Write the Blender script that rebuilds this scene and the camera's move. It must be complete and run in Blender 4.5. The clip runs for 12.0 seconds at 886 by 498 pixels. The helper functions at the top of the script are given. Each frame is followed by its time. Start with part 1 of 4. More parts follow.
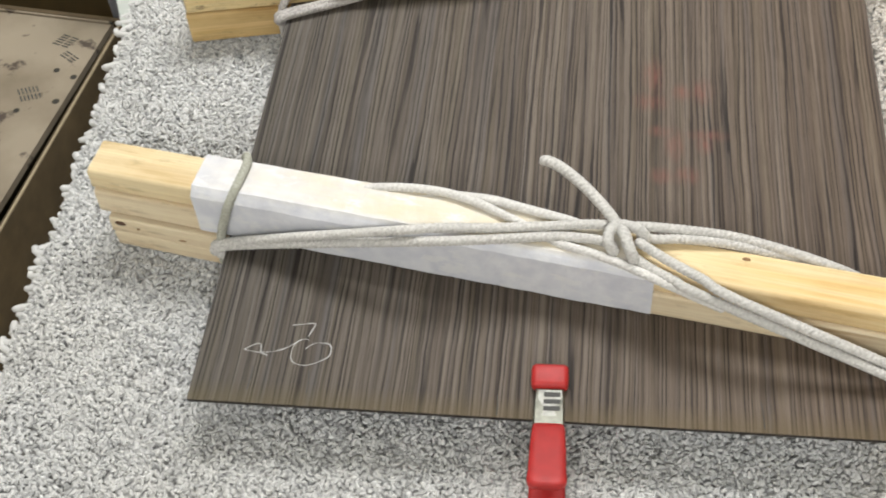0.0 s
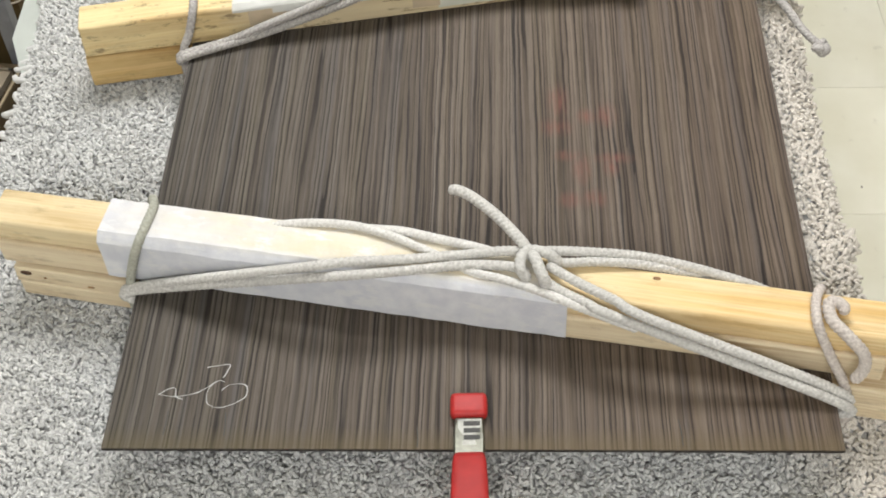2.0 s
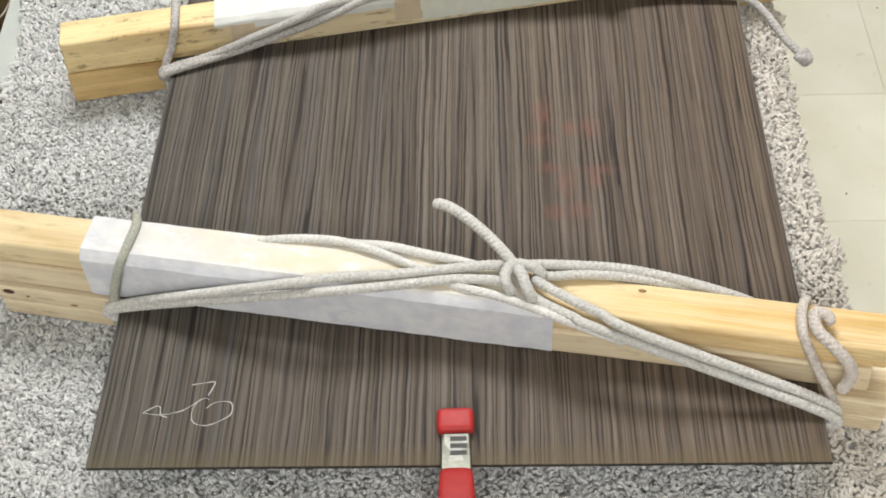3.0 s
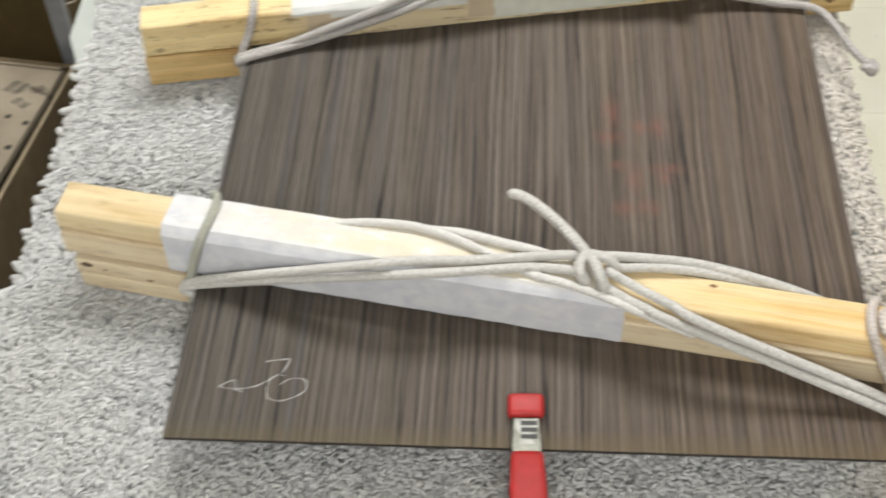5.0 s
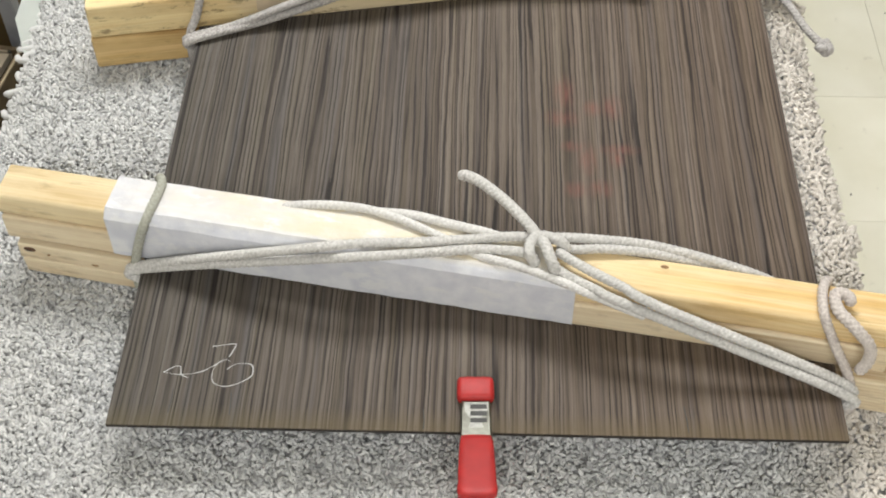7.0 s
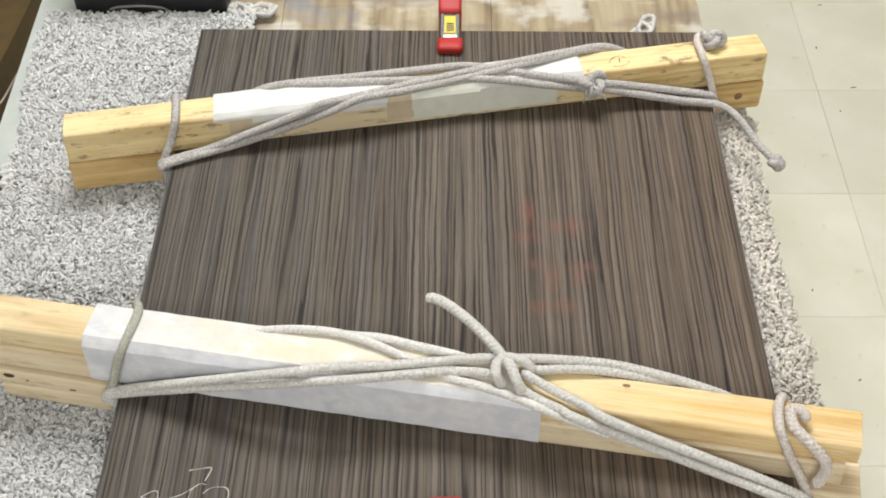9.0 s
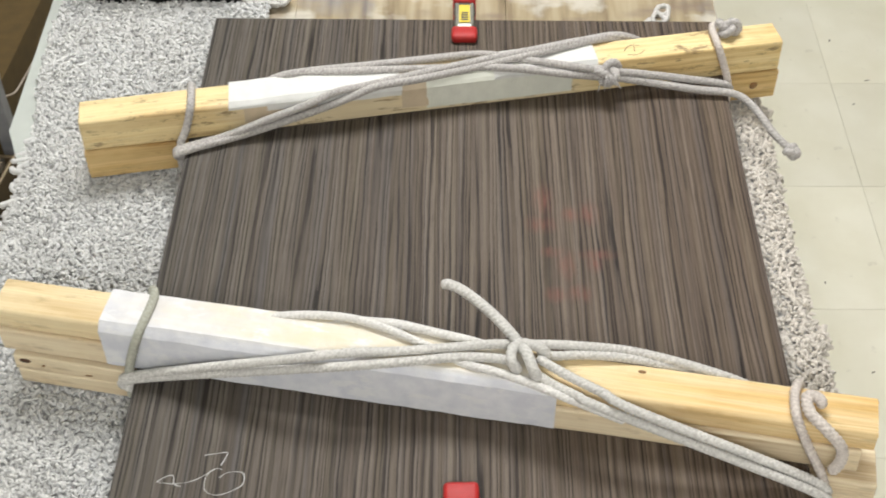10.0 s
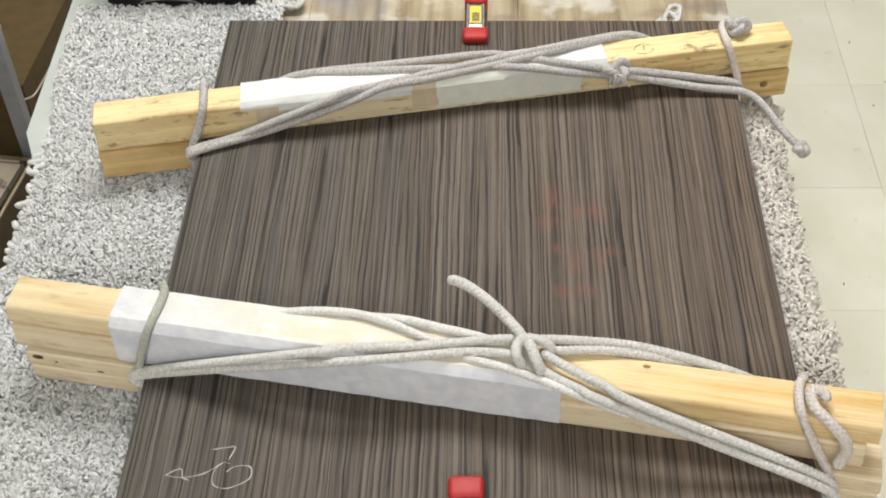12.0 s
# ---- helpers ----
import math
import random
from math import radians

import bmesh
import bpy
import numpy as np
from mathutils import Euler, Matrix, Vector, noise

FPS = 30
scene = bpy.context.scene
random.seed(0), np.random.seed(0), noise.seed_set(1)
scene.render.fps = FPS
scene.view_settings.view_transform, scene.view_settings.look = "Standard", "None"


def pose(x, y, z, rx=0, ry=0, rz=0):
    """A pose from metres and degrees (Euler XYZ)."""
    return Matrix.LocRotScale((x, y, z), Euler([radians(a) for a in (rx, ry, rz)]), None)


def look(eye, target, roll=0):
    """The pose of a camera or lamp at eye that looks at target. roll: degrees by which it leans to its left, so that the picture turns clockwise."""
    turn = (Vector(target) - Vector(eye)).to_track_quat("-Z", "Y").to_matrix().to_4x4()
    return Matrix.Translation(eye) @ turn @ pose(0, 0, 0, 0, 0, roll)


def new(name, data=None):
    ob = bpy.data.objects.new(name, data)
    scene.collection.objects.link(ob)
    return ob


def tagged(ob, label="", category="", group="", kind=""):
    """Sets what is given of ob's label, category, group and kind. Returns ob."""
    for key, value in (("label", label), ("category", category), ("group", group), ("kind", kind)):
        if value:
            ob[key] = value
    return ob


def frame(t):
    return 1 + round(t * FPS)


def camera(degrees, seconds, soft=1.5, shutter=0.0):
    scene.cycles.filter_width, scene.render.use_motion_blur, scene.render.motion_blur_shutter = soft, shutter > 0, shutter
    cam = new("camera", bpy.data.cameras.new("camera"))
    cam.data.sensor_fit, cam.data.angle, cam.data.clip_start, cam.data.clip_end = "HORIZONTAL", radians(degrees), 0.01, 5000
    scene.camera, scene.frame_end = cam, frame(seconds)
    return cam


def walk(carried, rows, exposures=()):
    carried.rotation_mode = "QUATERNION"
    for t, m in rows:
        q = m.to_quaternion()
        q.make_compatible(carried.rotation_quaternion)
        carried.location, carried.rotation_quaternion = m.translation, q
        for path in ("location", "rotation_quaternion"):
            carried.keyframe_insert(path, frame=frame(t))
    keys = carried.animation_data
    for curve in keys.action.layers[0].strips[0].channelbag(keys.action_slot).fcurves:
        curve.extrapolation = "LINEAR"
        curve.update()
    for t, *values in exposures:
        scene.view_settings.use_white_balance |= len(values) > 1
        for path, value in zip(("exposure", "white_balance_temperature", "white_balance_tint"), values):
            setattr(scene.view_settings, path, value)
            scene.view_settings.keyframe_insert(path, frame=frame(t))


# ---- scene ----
cam = camera(38.0, 12.0, 1.85, 0.5)
PATH = [
    (0, (0.328, -0.55, 0.961), (0.111, 0.683, -0.599), -5.2),
    (0.5, (0.321, -0.545, 0.966), (0.153, 0.695, -0.595), -3.9),
    (1, (0.334, -0.541, 0.967), (0.154, 0.71, -0.582), -5.0),
    (1.5, (0.339, -0.554, 0.958), (0.212, 0.733, -0.568), -4.3),
    (2, (0.335, -0.548, 0.959), (0.24, 0.731, -0.576), -3.5),
    (2.5, (0.337, -0.552, 0.959), (0.258, 0.744, -0.562), -3.4),
    (3, (0.337, -0.541, 0.96), (0.262, 0.747, -0.568), -3.4),
    (3.2, (0.326, -0.542, 0.963), (0.251, 0.747, -0.564), -2.9),
    (4.8, (0.3, -0.568, 0.961), (0.263, 0.757, -0.537), -1.2),
    (5, (0.287, -0.575, 0.962), (0.186, 0.73, -0.55), -2.0),
    (5.3, (0.297, -0.585, 0.966), (0.138, 0.727, -0.531), -3.2),
    (5.5, (0.302, -0.59, 0.968), (0.155, 0.722, -0.534), -3.2),
    (5.7, (0.305, -0.587, 0.968), (0.191, 0.731, -0.531), -2.8),
    (6, (0.309, -0.581, 0.968), (0.209, 0.746, -0.525), -2.3),
    (6.5, (0.306, -0.579, 0.957), (0.219, 0.734, -0.549), -2.1),
    (6.7, (0.304, -0.57, 0.942), (0.244, 0.72, -0.585), -0.9),
    (8.3, (0.306, -0.566, 0.991), (0.277, 0.789, -0.479), -0.9),
    (8.5, (0.305, -0.566, 0.993), (0.281, 0.801, -0.468), -0.6),
    (9, (0.31, -0.565, 1.002), (0.296, 0.82, -0.441), -0.3),
    (9.5, (0.306, -0.568, 1.001), (0.315, 0.828, -0.431), 0.3),
    (10, (0.304, -0.573, 0.995), (0.276, 0.809, -0.45), -0.6),
    (10.5, (0.311, -0.578, 1.006), (0.239, 0.802, -0.44), -1.6),
    (11, (0.312, -0.596, 0.999), (0.262, 0.804, -0.428), -1.1),
    (11.5, (0.314, -0.593, 0.991), (0.254, 0.786, -0.456), -1.2),
    (12, (0.326, -0.587, 0.993), (0.252, 0.804, -0.442), -2.1),
]
walk(cam, [(t, look(eye, target, roll)) for t, eye, target, roll in PATH])

# ---- light ----
world = bpy.data.worlds.new("world")
scene.world = world
world.use_nodes = True
world.node_tree.nodes["Background"].inputs[0].default_value = (0.9, 0.95, 1.0, 1)
world.node_tree.nodes["Background"].inputs[1].default_value = 0.05
scene.view_settings.exposure = 0.0


def ceiling_lamp(x, y, z, sx, sy, watts, colour=(0.985, 0.99, 1.0)):
    data = bpy.data.lights.new("tube_light", "AREA")
    data.shape, data.size, data.size_y = "RECTANGLE", sx, sy
    data.energy, data.color = watts, colour
    ob = new("tube_light", data)
    ob.location = (x, y, z)
    return ob


FLOOR, CEIL = -0.67, 1.95
LAMPS = ((0.28, 1.20, 1.25, 0.70, 37), (0.40, -1.80, 1.25, 0.60, 33))
for lamp_x, lamp_y, lamp_w, lamp_d, watts in LAMPS:
    ceiling_lamp(lamp_x, lamp_y, CEIL - 0.1, lamp_w, lamp_d, watts)


# ---- materials ----
def material(name, rough=0.6, metal=0.0, spec=0.5):
    m = bpy.data.materials.new(name)
    m.use_nodes = True
    b = m.node_tree.nodes["Principled BSDF"]
    b.inputs["Roughness"].default_value = rough
    b.inputs["Metallic"].default_value = metal
    b.inputs["Specular IOR Level"].default_value = spec
    return m, m.node_tree, b


def node(nt, kind, **values):
    n = nt.nodes.new(kind)
    for key, value in values.items():
        n.inputs[key].default_value = value
    return n


def coords(nt, scale=(1, 1, 1), rot=(0, 0, 0), kind="Object"):
    tc = nt.nodes.new("ShaderNodeTexCoord")
    mp = node(nt, "ShaderNodeMapping", Scale=scale, Rotation=rot)
    nt.links.new(tc.outputs[kind], mp.inputs["Vector"])
    return mp.outputs[0]


def noise_tex(nt, vec, scale=1.0, detail=3.0, rough=0.5, distort=0.0):
    n = node(nt, "ShaderNodeTexNoise", Scale=scale, Detail=detail, Roughness=rough, Distortion=distort)
    nt.links.new(vec, n.inputs["Vector"])
    return n.outputs["Fac"]


def ramp(nt, fac, stops):
    r = nt.nodes.new("ShaderNodeValToRGB")
    els = r.color_ramp.elements
    while len(els) < len(stops):
        els.new(0.5)
    for e, (p, c) in zip(els, stops):
        e.position = p
        e.color = (*c, 1) if len(c) == 3 else c
    nt.links.new(fac, r.inputs[0])
    return r.outputs[0]


def mix(nt, fac, a, b, blend="MIX"):
    m = nt.nodes.new("ShaderNodeMix")
    m.data_type, m.blend_type = "RGBA", blend
    for sock, val in ((m.inputs[0], fac), (m.inputs[6], a), (m.inputs[7], b)):
        if isinstance(val, (int, float)):
            sock.default_value = val
        elif isinstance(val, tuple):
            sock.default_value = (*val, 1)
        else:
            nt.links.new(val, sock)
    return m.outputs[2]


def bump(nt, bsdf, height, strength=0.3, dist=0.001):
    b = node(nt, "ShaderNodeBump", Strength=strength, Distance=dist)
    nt.links.new(height, b.inputs["Height"])
    nt.links.new(b.outputs[0], bsdf.inputs["Normal"])


def grey(v):
    return (v, v, v)


def simple(name, colour, rough=0.6, metal=0.0, vary=0.25, scale=60.0, bump_k=0.2, dist=0.0006, spec=0.5):
    m, nt, b = material(name, rough, metal, spec)
    v = coords(nt)
    f = noise_tex(nt, v, scale, 4)
    g = noise_tex(nt, v, scale * 0.12, 3)
    dark = tuple(c * (1 - vary) for c in colour)
    c = mix(nt, ramp(nt, f, [(0.3, grey(0)), (0.7, grey(1))]), dark, colour)
    c = mix(nt, ramp(nt, g, [(0.35, grey(0)), (0.7, grey(0.6))]), c, dark)
    nt.links.new(c, b.inputs["Base Color"])
    bump(nt, b, f, bump_k, dist)
    return m


def pine(name, light, mid, dark, rough=0.55, glue=None, heart=None):
    """Sawn softwood, grain along local x, with grimy blotches and scratches."""
    m, nt, b = material(name, rough, 0, 0.3)
    g = noise_tex(nt, coords(nt, (3.5, 85, 85)), 1.0, 5, 0.6, 0.5)
    rings = noise_tex(nt, coords(nt, (1.2, 38, 38)), 1.0, 3, 0.5, 0.8)
    fine = noise_tex(nt, coords(nt, (14, 520, 520)), 1.0, 3)
    blotch = noise_tex(nt, coords(nt, (14, 30, 30)), 1.0, 5, 0.6)
    grime = noise_tex(nt, coords(nt, (24, 75, 75)), 1.0, 5, 0.65)
    c = ramp(nt, g, [(0.36, dark), (0.46, mid), (0.56, light), (0.70, mid)])
    c = mix(nt, ramp(nt, rings, [(0.40, grey(0.45)), (0.48, grey(0.0)), (0.55, grey(0.0)), (0.62, grey(0.3))]), c, dark)
    c = mix(nt, ramp(nt, fine, [(0.35, grey(0.45)), (0.58, grey(0))]), c, dark)
    c = mix(nt, ramp(nt, blotch, [(0.42, grey(0)), (0.68, grey(0.7))]), c, light)
    c = mix(nt, ramp(nt, grime, [(0.58, grey(0)), (0.72, grey(0.45))]), c, tuple(v * 0.55 for v in dark))
    if heart:
        # redder heartwood towards one end
        tc = nt.nodes.new("ShaderNodeTexCoord")
        s = nt.nodes.new("ShaderNodeSeparateXYZ")
        nt.links.new(tc.outputs["Object"], s.inputs[0])
        mr = node(nt, "ShaderNodeMapRange")
        mr.inputs["From Min"].default_value, mr.inputs["From Max"].default_value = heart
        nt.links.new(s.outputs[0], mr.inputs["Value"])
        streak = ramp(nt, noise_tex(nt, coords(nt, (2.2, 55, 30), (0, 0, 0.03)), 1.0, 4, 0.6, 0.4), [(0.38, grey(1.0)), (0.62, grey(0.25))])
        c = mix(nt, mix(nt, 1.0, streak, mr.outputs[0], "MULTIPLY"), c, mix(nt, 1.0, c, (0.99, 0.81, 0.52), "MULTIPLY"))
    if glue:
        # dried pale glue smeared along part of the length
        tc = nt.nodes.new("ShaderNodeTexCoord")
        s = nt.nodes.new("ShaderNodeSeparateXYZ")
        nt.links.new(tc.outputs["Object"], s.inputs[0])
        ad = nt.nodes.new("ShaderNodeMath")
        ad.operation = "MULTIPLY_ADD"
        nt.links.new(noise_tex(nt, coords(nt, (12, 40, 40)), 1, 4), ad.inputs[0])
        ad.inputs[1].default_value = 0.12
        nt.links.new(s.outputs[0], ad.inputs[2])
        span = node(nt, "ShaderNodeMapRange")
        span.inputs["From Min"].default_value, span.inputs["From Max"].default_value = glue[0] - 0.35 + 0.06, glue[1] + 0.35 + 0.06
        nt.links.new(ad.outputs[0], span.inputs["Value"])
        w = glue[1] - glue[0] + 0.7
        a0, a1 = 0.35 / w, 1 - 0.35 / w
        c = mix(nt, ramp(nt, span.outputs[0], [(a0 - 0.012, grey(0.12)), (a0 + 0.03, grey(0.62)), (a1 - 0.03, grey(0.62)), (a1 + 0.02, grey(0.05))]), c, (0.70, 0.63, 0.47))
        dirt = noise_tex(nt, coords(nt, (30, 60, 110)), 1.0, 5, 0.7)
        c = mix(nt, ramp(nt, dirt, [(0.56, grey(0)), (0.64, grey(0.8))]), c, (0.22, 0.14, 0.07))
    nt.links.new(c, b.inputs["Base Color"])
    bump(nt, b, g, 0.3, 0.0007)
    return m


M_PINE_FRONT = pine("pale_pine", (0.82, 0.69, 0.44), (0.77, 0.61, 0.355), (0.58, 0.42, 0.21), heart=(0.10, 0.22))
M_PINE_LOW = pine("pale_pine_low", (0.80, 0.69, 0.49), (0.74, 0.61, 0.41), (0.55, 0.40, 0.23))
M_PINE_BACK = pine("yellow_pine", (0.85, 0.69, 0.37), (0.79, 0.59, 0.27), (0.55, 0.37, 0.15), glue=(-0.24, 0.17))
M_PINE_BROWN = pine("ochre_pine", (0.76, 0.56, 0.27), (0.66, 0.45, 0.18), (0.40, 0.24, 0.08))
M_KNOT_L = simple("pale_wood_knot", (0.36, 0.19, 0.07), 0.6, vary=0.5, scale=300)
M_KNOT = simple("wood_knot", (0.10, 0.045, 0.02), 0.6, vary=0.5, scale=300)


def veneer():
    """Striped dark laminate, grain along y, with faint pinkish reflections painted into its colour."""
    m, nt, b = material("striped_dark_veneer", 0.6, 0, 0.22)
    wav = noise_tex(nt, coords(nt, (9, 2.2, 1)), 1.0, 2)
    tc = nt.nodes.new("ShaderNodeTexCoord")
    sx = nt.nodes.new("ShaderNodeSeparateXYZ")
    nt.links.new(tc.outputs["Object"], sx.inputs[0])
    shift = nt.nodes.new("ShaderNodeMath")
    shift.operation = "MULTIPLY_ADD"
    nt.links.new(wav, shift.inputs[0])
    shift.inputs[1].default_value = 0.010
    ripple = nt.nodes.new("ShaderNodeMath")
    ripple.operation = "MULTIPLY_ADD"
    nt.links.new(noise_tex(nt, coords(nt, (45, 26, 1)), 1.0, 3), ripple.inputs[0])
    ripple.inputs[1].default_value = 0.0020
    nt.links.new(sx.outputs[0], ripple.inputs[2])
    nt.links.new(ripple.outputs[0], shift.inputs[2])
    cm = nt.nodes.new("ShaderNodeCombineXYZ")
    nt.links.new(shift.outputs[0], cm.inputs[0])
    nt.links.new(sx.outputs[1], cm.inputs[1])

    def stripes(kx, ky, detail, rough=0.55):
        mp = node(nt, "ShaderNodeMapping", Scale=(kx, ky, 1))
        nt.links.new(cm.outputs[0], mp.inputs["Vector"])
        return noise_tex(nt, mp.outputs[0], 1.0, detail, rough)

    broad = stripes(60, 0.9, 2)
    mid = stripes(205, 1.6, 3)
    lines = stripes(300, 2.4, 3, 0.6)
    pores = stripes(1500, 28, 2)
    hue = stripes(95, 0.6, 1)
    c = ramp(nt, mid, [(0.32, (0.058, 0.044, 0.035)), (0.44, (0.102, 0.080, 0.062)),
                       (0.55, (0.146, 0.116, 0.090)), (0.70, (0.176, 0.146, 0.117))])
    c = mix(nt, ramp(nt, broad, [(0.34, grey(0.35)), (0.54, grey(0))]), c, (0.066, 0.052, 0.042))
    c = mix(nt, ramp(nt, hue, [(0.52, grey(0)), (0.68, grey(0.5))]), c, (0.118, 0.096, 0.064))
    c = mix(nt, ramp(nt, hue, [(0.33, grey(0.5)), (0.46, grey(0))]), c, (0.105, 0.095, 0.090))
    c = mix(nt, ramp(nt, lines, [(0.36, grey(0.42)), (0.45, grey(0))]), c, (0.028, 0.021, 0.017))
    c = mix(nt, ramp(nt, stripes(560, 3.5, 2), [(0.30, grey(0.38)), (0.38, grey(0))]), c, (0.018, 0.013, 0.010))
    c = mix(nt, ramp(nt, lines, [(0.60, grey(0)), (0.72, grey(0.35))]), c, (0.21, 0.175, 0.14))
    c = mix(nt, ramp(nt, pores, [(0.34, grey(0.40)), (0.46, grey(0))]), c, (0.030, 0.023, 0.018))
    ph = nt.nodes.new("ShaderNodeMath")
    ph.operation = "MULTIPLY_ADD"
    nt.links.new(stripes(58, 1.1, 2), ph.inputs[0])
    ph.inputs[1].default_value = 5.0
    scaled = nt.nodes.new("ShaderNodeMath")
    scaled.operation = "MULTIPLY"
    scaled.inputs[1].default_value = 172.0
    nt.links.new(shift.outputs[0], scaled.inputs[0])
    nt.links.new(scaled.outputs[0], ph.inputs[2])
    fr = nt.nodes.new("ShaderNodeMath")
    fr.operation = "FRACT"
    nt.links.new(ph.outputs[0], fr.inputs[0])
    teeth = ramp(nt, fr.outputs[0], [(0.0, grey(0.95)), (0.14, grey(0.9)), (0.28, grey(0.0)), (0.80, grey(0.0)), (1.0, grey(0.45))])
    weight = ramp(nt, stripes(140, 5.0, 3, 0.6), [(0.36, grey(0.25)), (0.58, grey(1.0))])
    c = mix(nt, mix(nt, 1.0, teeth, weight, "MULTIPLY"), c, (0.017, 0.013, 0.011))
    gloss_band = ramp(nt, fr.outputs[0], [(0.30, grey(0.0)), (0.48, grey(0.28)), (0.68, grey(0.0))])
    c = mix(nt, mix(nt, 1.0, gloss_band, weight, "MULTIPLY"), c, (0.195, 0.163, 0.130))
    # warmer light on the right half, put into the veneer colour
    warm_light = nt.nodes.new("ShaderNodeMapRange")
    warm_light.inputs["From Min"].default_value, warm_light.inputs["From Max"].default_value = 0.30, 0.61
    nt.links.new(sx.outputs[0], warm_light.inputs["Value"])
    c = mix(nt, warm_light.outputs[0], c, mix(nt, 1.0, c, (1.06, 0.98, 0.92), "MULTIPLY"))
    # rubbed, yellowed rim along the front edge
    rim = nt.nodes.new("ShaderNodeMapRange")
    rim.inputs["From Min"].default_value, rim.inputs["From Max"].default_value = 0.022, 0.004
    rim.inputs["To Max"].default_value = 0.42
    nt.links.new(sx.outputs[1], rim.inputs["Value"])
    c = mix(nt, rim.outputs[0], c, (0.135, 0.100, 0.045))
    # cooler light from the left, painted in as a bluish tint
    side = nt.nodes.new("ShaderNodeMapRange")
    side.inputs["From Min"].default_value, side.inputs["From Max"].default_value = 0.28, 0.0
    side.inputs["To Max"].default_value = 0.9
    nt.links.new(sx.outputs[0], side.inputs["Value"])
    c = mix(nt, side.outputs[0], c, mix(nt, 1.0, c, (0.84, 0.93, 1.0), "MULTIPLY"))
    # faint pinkish reflections, painted as soft red blotches
    red = None
    for rx, ry, wx, wy in ((0.390, 0.408, 0.008, 0.020), (0.387, 0.372, 0.013, 0.010), (0.418, 0.386, 0.007, 0.009),
                           (0.438, 0.388, 0.008, 0.014), (0.398, 0.332, 0.011, 0.006), (0.411, 0.314, 0.007, 0.016),
                           (0.442, 0.328, 0.015, 0.006), (0.439, 0.316, 0.006, 0.010), (0.398, 0.274, 0.009, 0.008),
                           (0.421, 0.275, 0.010, 0.009)):
        mp = node(nt, "ShaderNodeMapping", Location=(-rx / wx, -ry / wy, 0), Scale=(1 / wx, 1 / wy, 0))
        nt.links.new(tc.outputs["Object"], mp.inputs["Vector"])
        ln = nt.nodes.new("ShaderNodeVectorMath")
        ln.operation = "LENGTH"
        nt.links.new(mp.outputs[0], ln.inputs[0])
        sm = nt.nodes.new("ShaderNodeMapRange")
        sm.interpolation_type = "SMOOTHSTEP"
        sm.inputs["From Min"].default_value, sm.inputs["From Max"].default_value = 1.9, 0.0
        nt.links.new(ln.outputs["Value"], sm.inputs["Value"])
        if red is None:
            red = sm.outputs[0]
        else:
            mx = nt.nodes.new("ShaderNodeMath")
            mx.operation = "MAXIMUM"
            nt.links.new(red, mx.inputs[0])
            nt.links.new(sm.outputs[0], mx.inputs[1])
            red = mx.outputs[0]
    # breaks up the painted reflections along the grain
    worn = ramp(nt, stripes(260, 40, 3), [(0.35, grey(0.08)), (0.65, grey(0.42))])
    mu = nt.nodes.new("ShaderNodeMath")
    mu.operation = "MULTIPLY"
    nt.links.new(red, mu.inputs[0])
    nt.links.new(worn, mu.inputs[1])
    c = mix(nt, mu.outputs[0], c, (0.25, 0.08, 0.06))
    nt.links.new(c, b.inputs["Base Color"])
    rr = ramp(nt, mid, [(0.3, grey(0.72)), (0.7, grey(0.52))])
    nt.links.new(rr, b.inputs["Roughness"])
    bump(nt, b, lines, 0.25, 0.0004)
    return m


M_VENEER = veneer()
M_CORE = simple("dark_board_edge", (0.035, 0.026, 0.02), 0.7, vary=0.4, scale=200)
M_CHALK = simple("white_chalk", (0.80, 0.79, 0.77), 0.9, vary=0.6, scale=700)


def yarn():
    m, nt, b = material("wool_pile", 0.95, 0, 0.1)
    geo = nt.nodes.new("ShaderNodeNewGeometry")
    c = ramp(nt, geo.outputs["Random Per Island"], [(0.0, (0.43, 0.435, 0.43)), (0.2, (0.56, 0.56, 0.55)),
                                                    (0.55, (0.645, 0.645, 0.63)), (1.0, (0.74, 0.74, 0.72))])
    patch = noise_tex(nt, coords(nt), 5.0, 3)
    c = mix(nt, ramp(nt, patch, [(0.4, grey(0)), (0.75, grey(0.25))]), c, (0.58, 0.55, 0.49))
    b.inputs["Sheen Weight"].default_value = 0.15
    # soiled, yellowed yarn along the walked-on edge
    tc = nt.nodes.new("ShaderNodeTexCoord")
    sx = nt.nodes.new("ShaderNodeSeparateXYZ")
    nt.links.new(tc.outputs["Object"], sx.inputs[0])
    soil = nt.nodes.new("ShaderNodeMapRange")
    soil.inputs["From Min"].default_value, soil.inputs["From Max"].default_value = 0.56, 0.64
    soil.inputs["To Max"].default_value = 0.75
    nt.links.new(sx.outputs[0], soil.inputs["Value"])
    c = mix(nt, soil.outputs[0], c, (0.73, 0.665, 0.58))
    nt.links.new(c, b.inputs["Base Color"])
    return m


M_YARN = yarn()
M_BACKING = simple("rug_backing", (0.60, 0.595, 0.58), 0.95, vary=0.4, scale=250)


